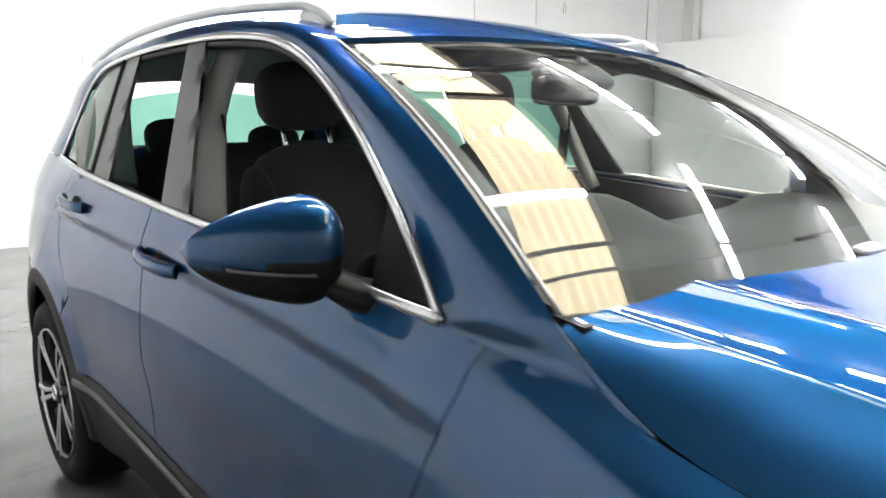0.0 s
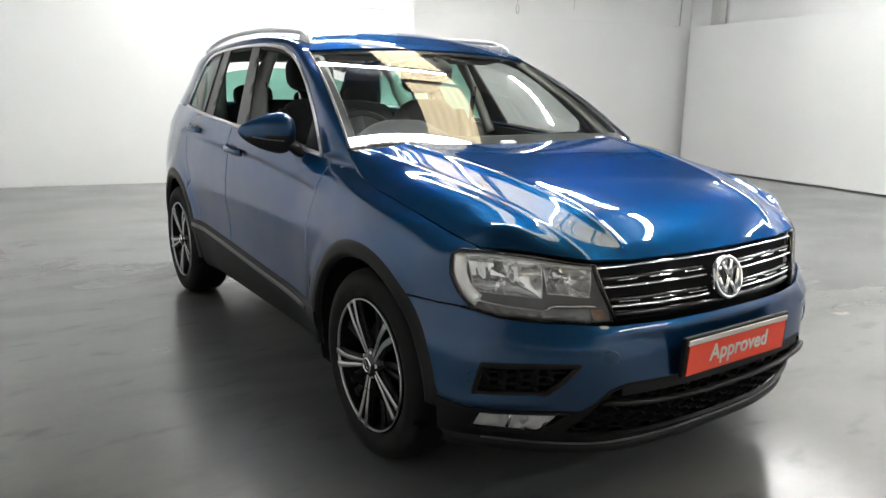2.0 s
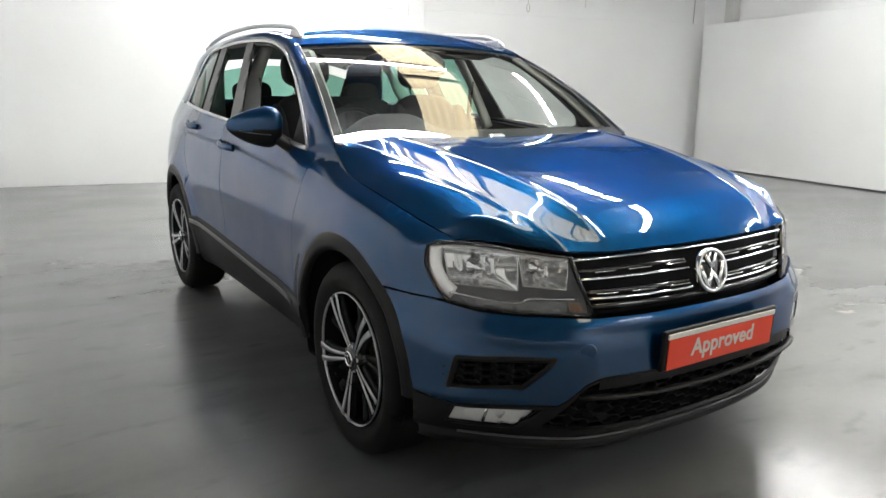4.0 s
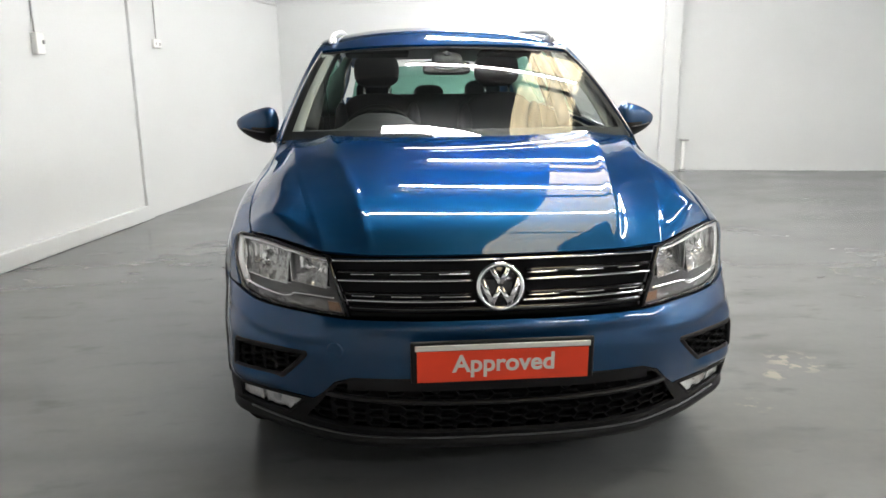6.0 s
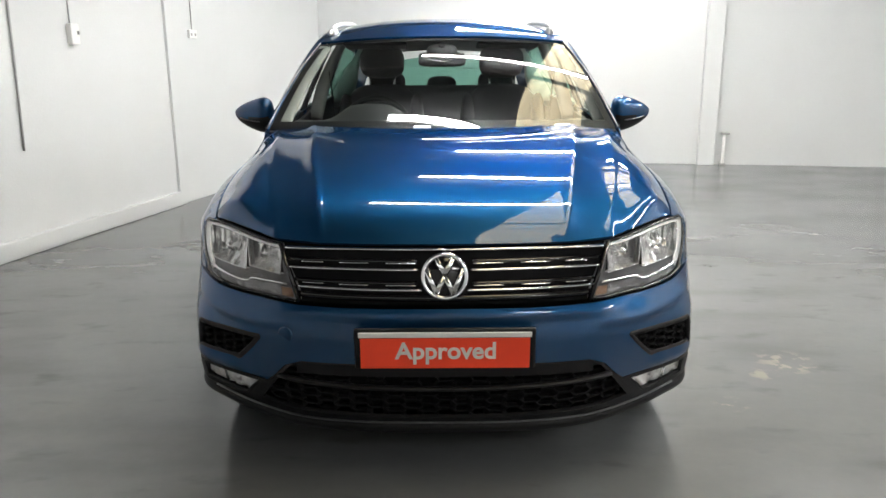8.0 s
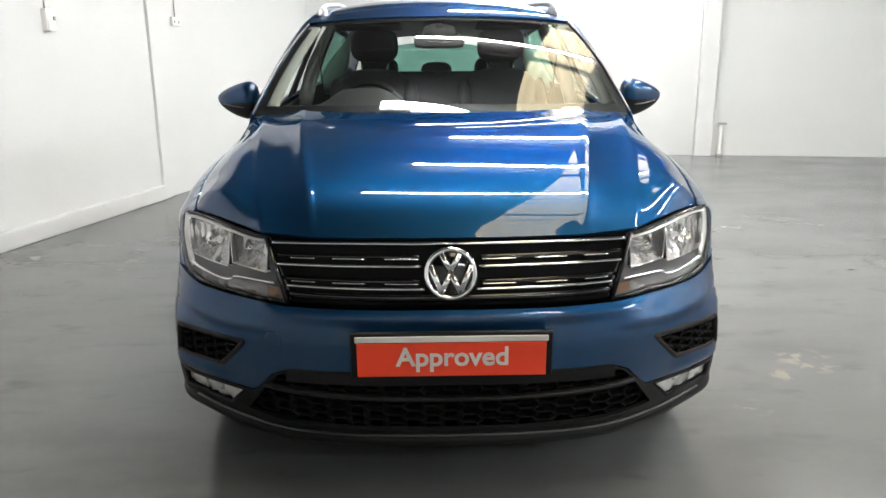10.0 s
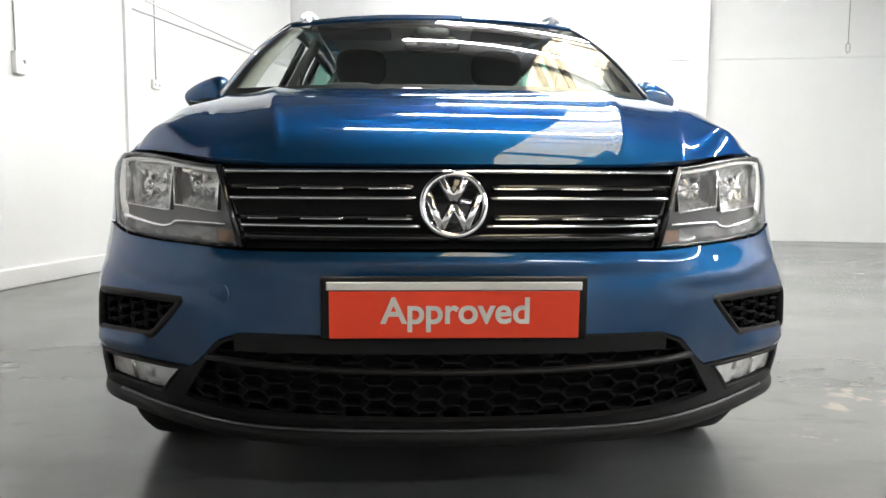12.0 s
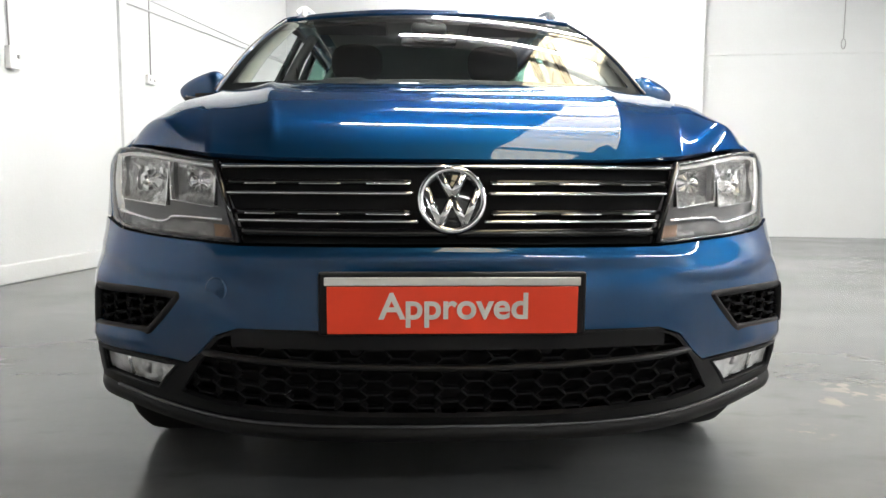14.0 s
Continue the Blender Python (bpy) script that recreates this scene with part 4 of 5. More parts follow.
# ---- flanks ----
seam_y = ARCH[0] - math.sqrt(ARCH[2] ** 2 - (0.704 - ARCH[1]) ** 2)
fender = [(seam_y, 0.710)] + [(nose(nose_u(x, z), z).y + 0.007, z + dz) for x, z, dz in ((0.820, 0.705, 0.003), (0.836, 0.745, 0), (0.843, 0.772, 0), (0.848, 0.80, 0), (0.843, 0.852, 0.002))] + [(0.425, 0.874), (0.398, 0.870), (0.376, TOP_Z(0.376) - 0.002)]
fender += [(y, TOP_Z(y) - 0.0015) for y in [0.43 + 0.82 * i / 20 for i in range(21)]]
fender += [(1.315, TOP_Z(1.315) - 0.001), (1.327, 1.040), (1.333, 1.0), (1.372, 0.895), (1.405, 0.81), (1.43, 0.70), (1.435, 0.60), (1.43, 0.465)]
fender += [p for p in arc(ARCH, 13, 132, 26)]
both("front_wing", sheet(fender, [], 0.0135, lambda y, z: Vector((-flank(y, z).x, y, z)), (-1, 0, 0), 0.008), PAINT, car)
SILL = line((1.2, 0.463), (1.6, 0.478), (3.1, 0.560), (4.5, 0.60))
door_f = [(1.319, TOP_Z(1.319) - 0.003), (1.331, 1.036), (1.337, 1.0), (1.375, 0.895), (1.408, 0.81), (1.433, 0.70), (1.438, 0.60), (1.434, 0.475)]
door_f += [(1.437 + (2.49 - 1.437) * i / 10, SILL(1.437 + (2.49 - 1.437) * i / 10) + 0.004) for i in range(1, 11)]
door_f += [(2.515, 0.75), (2.515, 1.0), (2.49, TOP_Z(2.49) - 0.004), (2.1, TOP_Z(2.1) - 0.004), (1.7, TOP_Z(1.7) - 0.004), (1.45, 1.080), (1.38, TOP_Z(1.38) - 0.003)]
door_r = [(2.495, SILL(2.495) + 0.004), (2.521, 0.75), (2.521, 1.0), (2.496, TOP_Z(2.496) - 0.004), (2.9, TOP_Z(2.9) - 0.004), (3.3, TOP_Z(3.3) - 0.004), (3.40, TOP_Z(3.40) - 0.004), (3.40, 1.05), (3.33, 0.92), (3.20, 0.80)]
R_ARCH = (3.574, 0.365, 0.468)
door_r += arc(R_ARCH, 131, 156, 6, 0.474) + [(3.08, SILL(3.08) + 0.004), (2.8, SILL(2.8) + 0.004)]
quarter = [(y, TOP_Z(y) - 0.002) for y in (3.406, 3.57, 3.75, 3.9, 4.08, 4.27)] + [(4.39, 1.19), (4.45, 1.0), (4.46, 0.70), (4.40, 0.42), (4.05, 0.42)]
quarter += arc(R_ARCH, 6, 130.4, 24) + [(3.207, 0.804), (3.336, 0.92), (3.406, 1.05)]
for sx in (-1, 1):
    F = lambda y, z, sx=sx: Vector((sx * flank(y, z).x, y, z))
    out = (sx, 0, 0)
    for nm, poly, hy, hz in (("front_door", door_f, 2.37, 1.035), ("rear_door", door_r, 3.17, 1.108)):
        d = part(nm, sheet(poly, [], 0.0125, F, out, 0.008), PAINT, car, "blue door with a sharp crease below the handle")
        # pull handle: a bowed bar on two feet over a dished cup
        px = flank(hy, hz).x
        pts = spline([(sx * (px + 0.008), hy - 0.115, hz - 0.006), (sx * (px + 0.026), hy - 0.085, hz - 0.004), (sx * (px + 0.033), hy, hz), (sx * (px + 0.026), hy + 0.085, hz + 0.006), (sx * (px + 0.008), hy + 0.115, hz + 0.010)], 14)
        part("door_handle", tube(pts, 0.012, 0.018, n=10), PAINT, d, "blue pull handle")
        part("handle_cup", lathe([(0.0, 0.003), (0.028, 0.003), (0.034, 0.0)], 24, "x"), BLACK, d).matrix_basis = pose(sx * (px - 0.002), hy + 0.01, hz) @ Matrix.Diagonal((sx, 1.2, 0.8, 1))
    part("rear_quarter", sheet(quarter, [], 0.03, F, out, 0.008), PAINT, car)
    # wheel arch cladding
    for c, a0, a1 in ((ARCH, -6, 178), (R_ARCH, 2, 186)):
        def ring(s, t, c=c, a0=a0, a1=a1):
            a = radians(a0 + (a1 - a0) * s)
            r = c[2] + 0.004 - 0.066 * t
            y, z = c[0] + r * math.cos(a), c[1] + r * math.sin(a)
            zz = min(max(z, 0.30), 0.85)
            return Vector((sx * (flank(max(y, 0.40), zz).x + 0.006 * math.sin(min(t * 3, 1) * math.pi / 2) - 0.02 * max(t - 0.8, 0) * 5), y, z))
        part("arch_trim", grid(ring, 48, 8, out, 0.03), CLAD, car, "black wheel arch trim")
        well = lathe([(c[2] - 0.045, -0.04), (c[2] - 0.045, -0.30), (0.1, -0.31)], 40, "x")
        for v in well.verts:
            v.co.z = max(v.co.z, -0.10)
        w = part("wheel_well", well, DARK, car)
        w.matrix_basis = pose(sx * (flank(c[0], 0.8).x), c[0], c[1]) @ Matrix.Diagonal((sx, 1, 1, 1))

    # sill cladding
    def sill(s, t):
        y = 1.30 + (3.18 - 1.30) * s
        zt = SILL(y)
        z = [zt, zt - 0.010, zt - 0.06, zt - 0.095, 0.33, 0.26][int(round(t * 5))]
        dx = [0.0, 0.012, 0.014, 0.002, -0.012, -0.06][int(round(t * 5))]
        return Vector((sx * (side(y, max(z, 0.40)) + dx), y, z))
    part("sill_trim", grid(sill, 40, 5, out, 0.02), CLAD, car, "black sill cladding")
    part("sill_strip", tube([(sx * (side(y, SILL(y) - 0.04) + 0.0165), y, SILL(y) - 0.030) for y in [1.42 + 1.72 * i / 24 for i in range(25)]], 0.004, 0.013, n=8), TRIM_GREY, car, "grey sill strip")
    # dark shell under the outer panels
    inner = [(0.60, 0.74), (0.60, 0.90), (1.1, 1.0), (1.5, 1.04), (2.5, 1.12), (3.4, 1.18), (4.2, 1.2), (4.3, 0.5), (4.0, 0.5)] + arc(R_ARCH, 15, 165, 16, 0.49) + [(3.0, 0.45), (1.5, 0.45)] + arc(ARCH, 20, 135, 14, 0.49)
    part("inner_shell", sheet(inner, [], 0.08, lambda y, z: Vector((sx * (side(y, z) - 0.03), y, z)), out, 0), DARK, car)

# ---- glasshouse ----
def screen(s, t):
    """The windscreen, s across and t up."""
    x = 2 * s - 1
    lo = Vector((x * 0.782, 1.10 + 0.125 * abs(x) ** 2.2, 1.122 - 0.004 * x * x))
    hi = Vector((x * 0.640, 1.882 + 0.045 * x * x, 1.546 - 0.030 * x * x))
    p = lo.lerp(hi, t)
    return p + Vector((0, -0.55, 0.83)) * (0.030 * math.sin(math.pi * t) + 0.012 * (1 - x * x) * math.sin(math.pi * t))


DLO = [(1.408, 1.082), (1.465, 1.137), (1.59, 1.245), (1.765, 1.374), (1.945, 1.477), (2.085, 1.528), (2.23, 1.555), (2.49, 1.574), (2.87, 1.577), (3.20, 1.566), (3.42, 1.550), (3.55, 1.518), (3.63, 1.465), (3.695, 1.355), (3.77, 1.230)]
DLO_P = [house(y, z) for y, z in DLO]
ROOF_E = [tuple(screen(1.0, t) + Vector((0.008, 0.004, 0))) for t in (0.0, 0.18, 0.42, 0.66, 0.88)]
ROOF_E += [(0.634, 1.98, 1.545), (0.622, 2.18, 1.590), (0.612, 2.50, 1.622), (0.606, 2.85, 1.628), (0.602, 3.15, 1.622), (0.600, 3.48, 1.604), (0.592, 3.78, 1.574), (0.588, 4.02, 1.525), (0.612, 4.16, 1.400), (0.672, 4.27, 1.243)]
DS = spline(DLO_P, 141)
RS = spline(ROOF_E, 141)


def pillar(s, t):
    j = min(int(t * 140), 139)
    f = t * 140 - j
    a, b = DS[j].lerp(DS[j + 1], f), RS[j].lerp(RS[j + 1], f)
    p = a.lerp(b, s)
    n = (b - a).cross(DS[j + 1] - DS[j]).normalized()
    if n.x < 0:
        n = -n
    return p + n * (0.016 * math.sin(math.pi * s)) + Vector((0.003, 0, 0))


both("roof_frame", grid(pillar, 8, 140, (1, 0, 0.6), 0.008), PAINT, car, "blue roof side and windscreen pillar")


# corner in front of the door glass, between wing and windscreen pillar
FOOT = [p + Vector((0.003, 0, 0.0)) for p in spline(LINES[3], 201) if p.y > 1.06]
FOOT = [FOOT[0]] + FOOT[::6]
FOOT_N = len(FOOT)
FOOT += [pillar(1 - i / 14, 0.0) for i in range(15)]
FOOT_T = [Vector((-0.35, 0.1, 0.93))] * FOOT_N + [(RS[3] - RS[0]).normalized().lerp((DS[3] - DS[0]).normalized(), i / 14) for i in range(15)]


def corner(s, t):
    """From the flank's top to the bonnet's edge and the pillar, leaving and meeting them in their own direction."""
    y = 1.06 + 0.343 * s
    lo = flank(y, TOP_Z(y) - 0.006) + Vector((0.0008, 0, 0))
    k = s * (len(FOOT) - 1)
    i = min(int(k), len(FOOT) - 2)
    hi = FOOT[i].lerp(FOOT[i + 1], k - i)
    end = FOOT_T[i].lerp(FOOT_T[i + 1], k - i).normalized()
    start = (flank(y, TOP_Z(y) - 0.006) - flank(y, TOP_Z(y) - 0.016)).normalized()
    reach = 0.36 * (hi - lo).length
    p1, p2 = lo + start * reach, hi - end * reach
    return lo * (1 - t) ** 3 + p1 * (3 * t * (1 - t) ** 2) + p2 * (3 * t * t * (1 - t)) + hi * t**3


both("pillar_foot", grid(corner, 48, 12, (1, -0.3, 0.3), 0), PAINT, car)


def roof(s, t):
    x = 2 * s - 1
    # along the middle: front lip, crown, tail
    y0 = 1.885 + 0.045 * x * x
    y1 = 4.14 - 0.05 * x * x
    y = y0 + (y1 - y0) * t
    zc = line((1.86, 1.540), (1.90, 1.556), (2.02, 1.593), (2.20, 1.641), (2.45, 1.678), (2.7, 1.692), (3.2, 1.688), (3.8, 1.645), (4.15, 1.570))(y)
    k = abs(x) ** 2.6
    return Vector((x * ROOF_W(y), y, zc * (1 - k) + ROOF_Z(y) * k))


ROOF_Z = line(*[(p[1], p[2]) for p in ROOF_E[3:13]], (4.15, 1.46))
ROOF_W = line(*[(p[1], p[0]) for p in ROOF_E[3:13]], (4.15, 0.585))
part("roof", grid(roof, 40, 48, (0, 0, 1), 0.012), PAINT, car, "blue roof")


part("windscreen", grid(screen, 40, 30, (0, -1, 1), 0), GLASS, car, "curved clear windscreen")
off = Vector((0, 0.004, -0.004))
part("screen_band", grid(lambda s, t: screen(s, t * 0.075) + off, 40, 3, (0, -1, 1), 0), BLACK, car, "black band at the foot of the windscreen")
part("screen_band", grid(lambda s, t: screen(s, 0.965 + t * 0.035) + off, 40, 3, (0, -1, 1), 0), BLACK, car)
for a, b in ((0.0, 0.022), (0.978, 1.0)):
    part("screen_band", grid(lambda s, t: screen(a + (b - a) * s, t) + off, 2, 24, (0, -1, 1), 0), BLACK, car)
for s, o in ((0.0, -1), (1.0, 1)):
    part("screen_trim", tube([screen(s, i / 24) + Vector((o * 0.006, -0.003, 0.004)) for i in range(25)], 0.0045, 0.003, n=8, up=(0, -0.6, 0.8)), TRIM_GREY, car, "grey windscreen side trim")
part("cowl", grid(lambda s, t: Vector(((2 * s - 1) * 0.775, 1.075 + 0.120 * abs(2 * s - 1) ** 2.2 + 0.05 * t, 1.108 + 0.006 * t)), 30, 2, (0, 0, 1), 0.03), BLACK, car, "black cowl below the windscreen")

# wipers: arm, blade, cap
for x0, y0, x1 in ((-0.10, 1.10, -0.66), (0.52, 1.175, -0.02)):
    w = part("wiper_arm", tube(spline([(x0, y0, 1.118), (x0 + (x1 - x0) * 0.3, y0 + 0.045, 1.124), (x1, y0 + 0.06 + 0.08 * (abs(x1) > 0.5), 1.126)], 12), 0.010, 0.006, n=8), BLACK, car, "black wiper")
    part("blade", tube([(x0 - 0.06, y0 + 0.03, 1.122), (x1 - 0.03, y0 + 0.075 + 0.09 * (abs(x1) > 0.5), 1.124)], 0.006, 0.009, n=6), BLACK, w)
    part("cap", box(0.075, 0.030, 0.020, 0.008, pose(x0 + 0.01, y0 + 0.01, 1.130, 12)), SATIN, w, "grey wiper cap")

# side glass, pillars' black trims and the chrome frame
def top_z(y):
    return line(*[(a, b) for a, b in DLO])(y)


def between(y0b, y1b, y0t, y1t, inset=0.008):
    """A window field between two slanted uprights, under the roof line."""
    pts = []
    for i in range(13):
        y = y0t + (y1t - y0t) * i / 12
        pts.append((y, top_z(y) - inset))
    low = [(y1b + (y0b - y1b) * i / 8, BELT_Z(y1b + (y0b - y1b) * i / 8) + inset + 0.004) for i in range(9)]
    return pts + low


def front_field():
    pts = [(y, z - 0.006) for y, z in DLO[1:6]] + [(2.30, top_z(2.30) - 0.008), (2.49, top_z(2.49) - 0.008)]
    low = [(2.27 + (1.42 - 2.27) * i / 10, BELT_Z(2.27 + (1.42 - 2.27) * i / 10) + 0.012) for i in range(11)]
    return pts + low


QUART = [(3.17, top_z(3.17) - 0.01), (3.30, top_z(3.30) - 0.012)] + [(y, top_z(y) - 0.014) for y in (3.41, 3.51, 3.63)] + [(3.742, 1.242)] + [(3.742 + (3.12 - 3.742) * i / 6, BELT_Z(3.742 + (3.12 - 3.742) * i / 6) + 0.012) for i in range(1, 7)]
for sx in (-1, 1):
    out = (sx, 0, 0.3)
    def H(d, sx=sx):
        return lambda y, z: Vector((sx * (house(y, z).x - d), y, z))
    if sx > 0:   # the windows of the driver's side are wound down
        part("front_side_glass", sheet(front_field(), [], 0.06, H(0.006), out, 0), GLASS, car, "clear front door glass")
        part("rear_side_glass", sheet(between(2.44, 2.91, 2.60, 3.00), [], 0.06, H(0.006), out, 0), GREEN_GLASS, car, "green tinted rear door glass")
    part("quarter_glass", sheet(QUART, [], 0.06, H(0.004), out, 0), GREEN_GLASS, car, "dark quarter glass")
    part("door_pillar_trim", sheet(between(2.275, 2.445, 2.495, 2.61, 0.006), [], 0.05, H(-0.001), out, 0.01), PILLAR, car, "satin black door pillar trim")
    part("door_pillar_trim", sheet(between(2.905, 3.08, 2.995, 3.135, 0.006), [], 0.05, H(-0.001), out, 0.01), PILLAR, car, "satin black door pillar trim")
    part("window_divider", tube([H(0.0)(3.095 + 0.05 * i / 6, BELT_Z(3.10) + 0.01 + (top_z(3.15) - BELT_Z(3.10) - 0.02) * i / 6) for i in range(7)], 0.012, 0.008, n=6), BLACK, car)
    # door window frames in black, seen inside the chrome
    fr = spline([H(0.014)(y, z - 0.016) for y, z in DLO[:-4]], 60)
    part("window_channel", tube(fr, 0.016, 0.012, n=6, up=(sx, 0, 0.3)), BLACK, car)
    part("mirror_triangle", sheet([(1.43, 1.095), (1.475, 1.165), (1.58, 1.262), (1.60, 1.275), (1.58, 1.102)], [], 0.05, H(0.0), out, 0.006), BLACK, car)
    tp = spline([H(-0.006)(y, z - 0.002) for y, z in DLO], 80)
    part("window_chrome", tube(tp, 0.0085, 0.005, n=8, up=(sx, 0, 0.3)), SATIN, car, "satin chrome window surround")
    bp = [H(-0.008)(1.408 + (3.770 - 1.408) * i / 40, BELT_Z(1.408 + (3.770 - 1.408) * i / 40) + 0.003) for i in range(41)]
    part("window_chrome", tube(bp, 0.006, 0.0105, n=8), SATIN, car, "satin chrome window sill strip")
    # roof rail
    rp = spline([(sx * 0.606, 2.00, 1.566), (sx * 0.598, 2.07, 1.598), (sx * 0.586, 2.22, 1.629), (sx * 0.574, 2.75, 1.667), (sx * 0.570, 3.3, 1.664), (sx * 0.570, 3.68, 1.627), (sx * 0.572, 3.86, 1.580)], 40)
    rail = part("roof_rail", tube(rp, 0.011, 0.0125, n=12, taper=lambda q: min(1, 0.35 + q * 12, 0.35 + (1 - q) * 12)), RAIL, car, "silver roof rail")
    for y in (2.09, 3.78):
        part("rail_foot", puff_box(0.030, 0.12, 0.05, (sx * 0.592 if y < 3 else sx * 0.572, y, ROOF_Z(y) + 0.008)), RAIL, rail)

    # ---- door mirror ----
    def cap(s, t):
        a = 2 * math.pi * t
        x = 0.845 + 0.225 * s
        k = (1 - s ** 2.3) ** 0.6 * (1 - (1 - min(1, s / 0.34)) ** 2.4) ** 0.5 if 0 < s < 1 else 0.0
        hz = 0.086 * k * (1.0 - 0.22 * s)
        hy = 0.080 * k
        cz = 1.180 - 0.010 * s
        c, sn = math.cos(a), math.sin(a)
        yy = 1.640 + 0.085 * s - hy * (abs(sn) ** 0.9 * math.copysign(1, sn)) * (1.0 if sn > 0 else 0.35)
        zz = cz + hz * abs(c) ** 0.80 * math.copysign(1, c) * (0.92 if c > 0 else 1.35)
        return Vector((sx * x, yy, zz))
    bm = bmesh.new()
    N, M = 22, 36
    rows = [[bm.verts.new(cap(i / N, j / M)) for j in range(M)] for i in range(N + 1)]
    for i in range(N):
        for j in range(M):
            try:
                f = bm.faces.new((rows[i][j], rows[i][(j + 1) % M], rows[i + 1][(j + 1) % M], rows[i + 1][j]))
            except ValueError:
                continue
            f.smooth = True
            f.material_index = 1 if f.calc_center_median().z < 1.151 - 0.008 * (abs(f.calc_center_median().x) - 0.845) / 0.225 or f.calc_center_median().y > 1.70 + 0.085 * (abs(f.calc_center_median().x) - 0.845) / 0.225 else 0
    bmesh.ops.remove_doubles(bm, verts=bm.verts, dist=1e-4)
    bmesh.ops.recalc_face_normals(bm, faces=bm.faces)
    mir = part("door_mirror", bm, [PAINT, BLACK], car, "blue door mirror on a black foot")
    part("mirror_foot", tube(spline([(sx * 0.795, 1.600, 1.072), (sx * 0.835, 1.615, 1.088), (sx * 0.885, 1.655, 1.128)], 10), 0.062, 0.034, n=14, taper=lambda q: 1.0 - 0.35 * q), BLACK, mir, "black mirror foot")
    part("mirror_lamp", tube([cap(0.30 + 0.5 * i / 8, 0.305) + Vector((0, -0.002, -0.003)) for i in range(9)], 0.004, 0.003, n=6), TRIM_GREY, mir)

# ---- tail ----
def tail(s, t):
    x = 2 * s - 1
    z = 0.35 + 0.90 * t
    y = 4.47 - 0.11 * x * x - 0.06 * smooth(0.75, 1.0, t)
    return Vector((x * (0.735 - 0.09 * t * t), y, z))


part("tailgate", grid(tail, 20, 16, (0, 1, 0), 0.01), PAINT, car, "blue tailgate")
def rear_screen(s, t):
    x = 2 * s - 1
    return Vector((x * (0.60 - 0.05 * t), 4.34 - 0.05 * x * x - 0.25 * t, 1.235 + 0.27 * t - 0.09 * t * x * x))
part("rear_pillar_inner", grid(lambda s, t: rear_screen(1.0, t).lerp(Vector((0.62, 4.16 - 0.05 * t, 1.25 + 0.18 * t)), s), 2, 4, (1, 0, 0), 0), DARK, car)
part("rear_window", grid(rear_screen, 16, 8, (0, 1, 0.3), 0), REAR_GLASS, car, "green tinted rear window")

# ---- wheels ----
def wheel_meshes():
    m = {}
    m["tyre"] = mesh_of("tyre", lathe([(0.238, -0.205), (0.262, -0.222), (0.30, -0.232), (0.335, -0.226), (0.352, -0.205), (0.357, -0.17), (0.357, -0.06), (0.352, -0.028), (0.335, -0.006), (0.310, 0.001), (0.300, 0.0035), (0.288, 0.0005), (0.262, -0.008), (0.245, -0.020), (0.238, -0.035)], 72), RUBBER)
    m["rim"] = mesh_of("rim", lathe([(0.2465, -0.012), (0.2475, -0.005), (0.2445, -0.0025), (0.2415, -0.006), (0.2405, -0.012)], 72), SATIN)
    m["barrel"] = mesh_of("barrel", lathe([(0.241, -0.011), (0.234, -0.030), (0.226, -0.10), (0.220, -0.19), (0.14, -0.192), (0.0, -0.192)], 48), BLACK)
    m["brake_disc"] = mesh_of("brake_disc", lathe([(0.0, -0.095), (0.155, -0.095), (0.158, -0.105), (0.158, -0.115)], 48), DISC)
    # one double spoke: two black arms with bright machined faces, swept a little to one side
    bm = bmesh.new()
    bright = bmesh.new()
    for g in (-1, 1):
        arm = spline([(-0.030, g * 0.010, 0.045), (-0.020, g * 0.013 + 0.004, 0.10), (-0.012, g * 0.020 + 0.008, 0.17), (-0.010, g * 0.030 + 0.004, 0.238)], 10)
        merge(bm, tube([p + Vector((-0.016, 0, 0)) for p in arm], 0.014, 0.014, n=8, up=(1, 0, 0)))
        face = spline([(-0.016, g * 0.0085, 0.040), (-0.0085, g * 0.0115 + 0.004, 0.10), (-0.001, g * 0.0180 + 0.008, 0.17), (0.002, g * 0.0270 + 0.004, 0.241)], 12)
        merge(bright, tube([p + Vector((-0.002, 0, 0)) for p in face], 0.0125, 0.003, n=6, up=(1, 0, 0), taper=lambda q: 0.42 + 0.58 * q))
    m["spoke"] = mesh_of("spoke", bm, BLACK)
    m["spoke_face"] = mesh_of("spoke_face", bright, SATIN)
    # the broad black blade between two double spokes
    blade = bmesh.new()
    for g in (-1, 1):
        merge(blade, tube(spline([(-0.045, g * 0.010, 0.045), (-0.050, g * 0.018 - 0.010, 0.12), (-0.040, g * 0.030 - 0.016, 0.232)], 9), 0.020, 0.008, n=8, up=(1, 0, 0), taper=lambda q: 0.5 + 0.5 * q))
    m["blade"] = mesh_of("blade", blade, BLACK)
    m["hub"] = mesh_of("hub", lathe([(0.0, -0.004), (0.026, -0.005), (0.030, -0.008), (0.045, -0.014), (0.062, -0.022), (0.066, -0.06)], 32), PIANO)
    m["hub_ring"] = mesh_of("hub_ring", lathe([(0.022, -0.004), (0.024, -0.001), (0.028, -0.001), (0.030, -0.006)], 32), CHROME)
    m["hub_mark"] = mesh_of("hub_mark", box(0.002, 0.006, 0.034, 0.001), CHROME)
    m["wheel_bolt"] = mesh_of("wheel_bolt", lathe([(0.0, -0.014), (0.008, -0.014), (0.010, -0.018), (0.010, -0.03)], 12), SATIN)
    return m


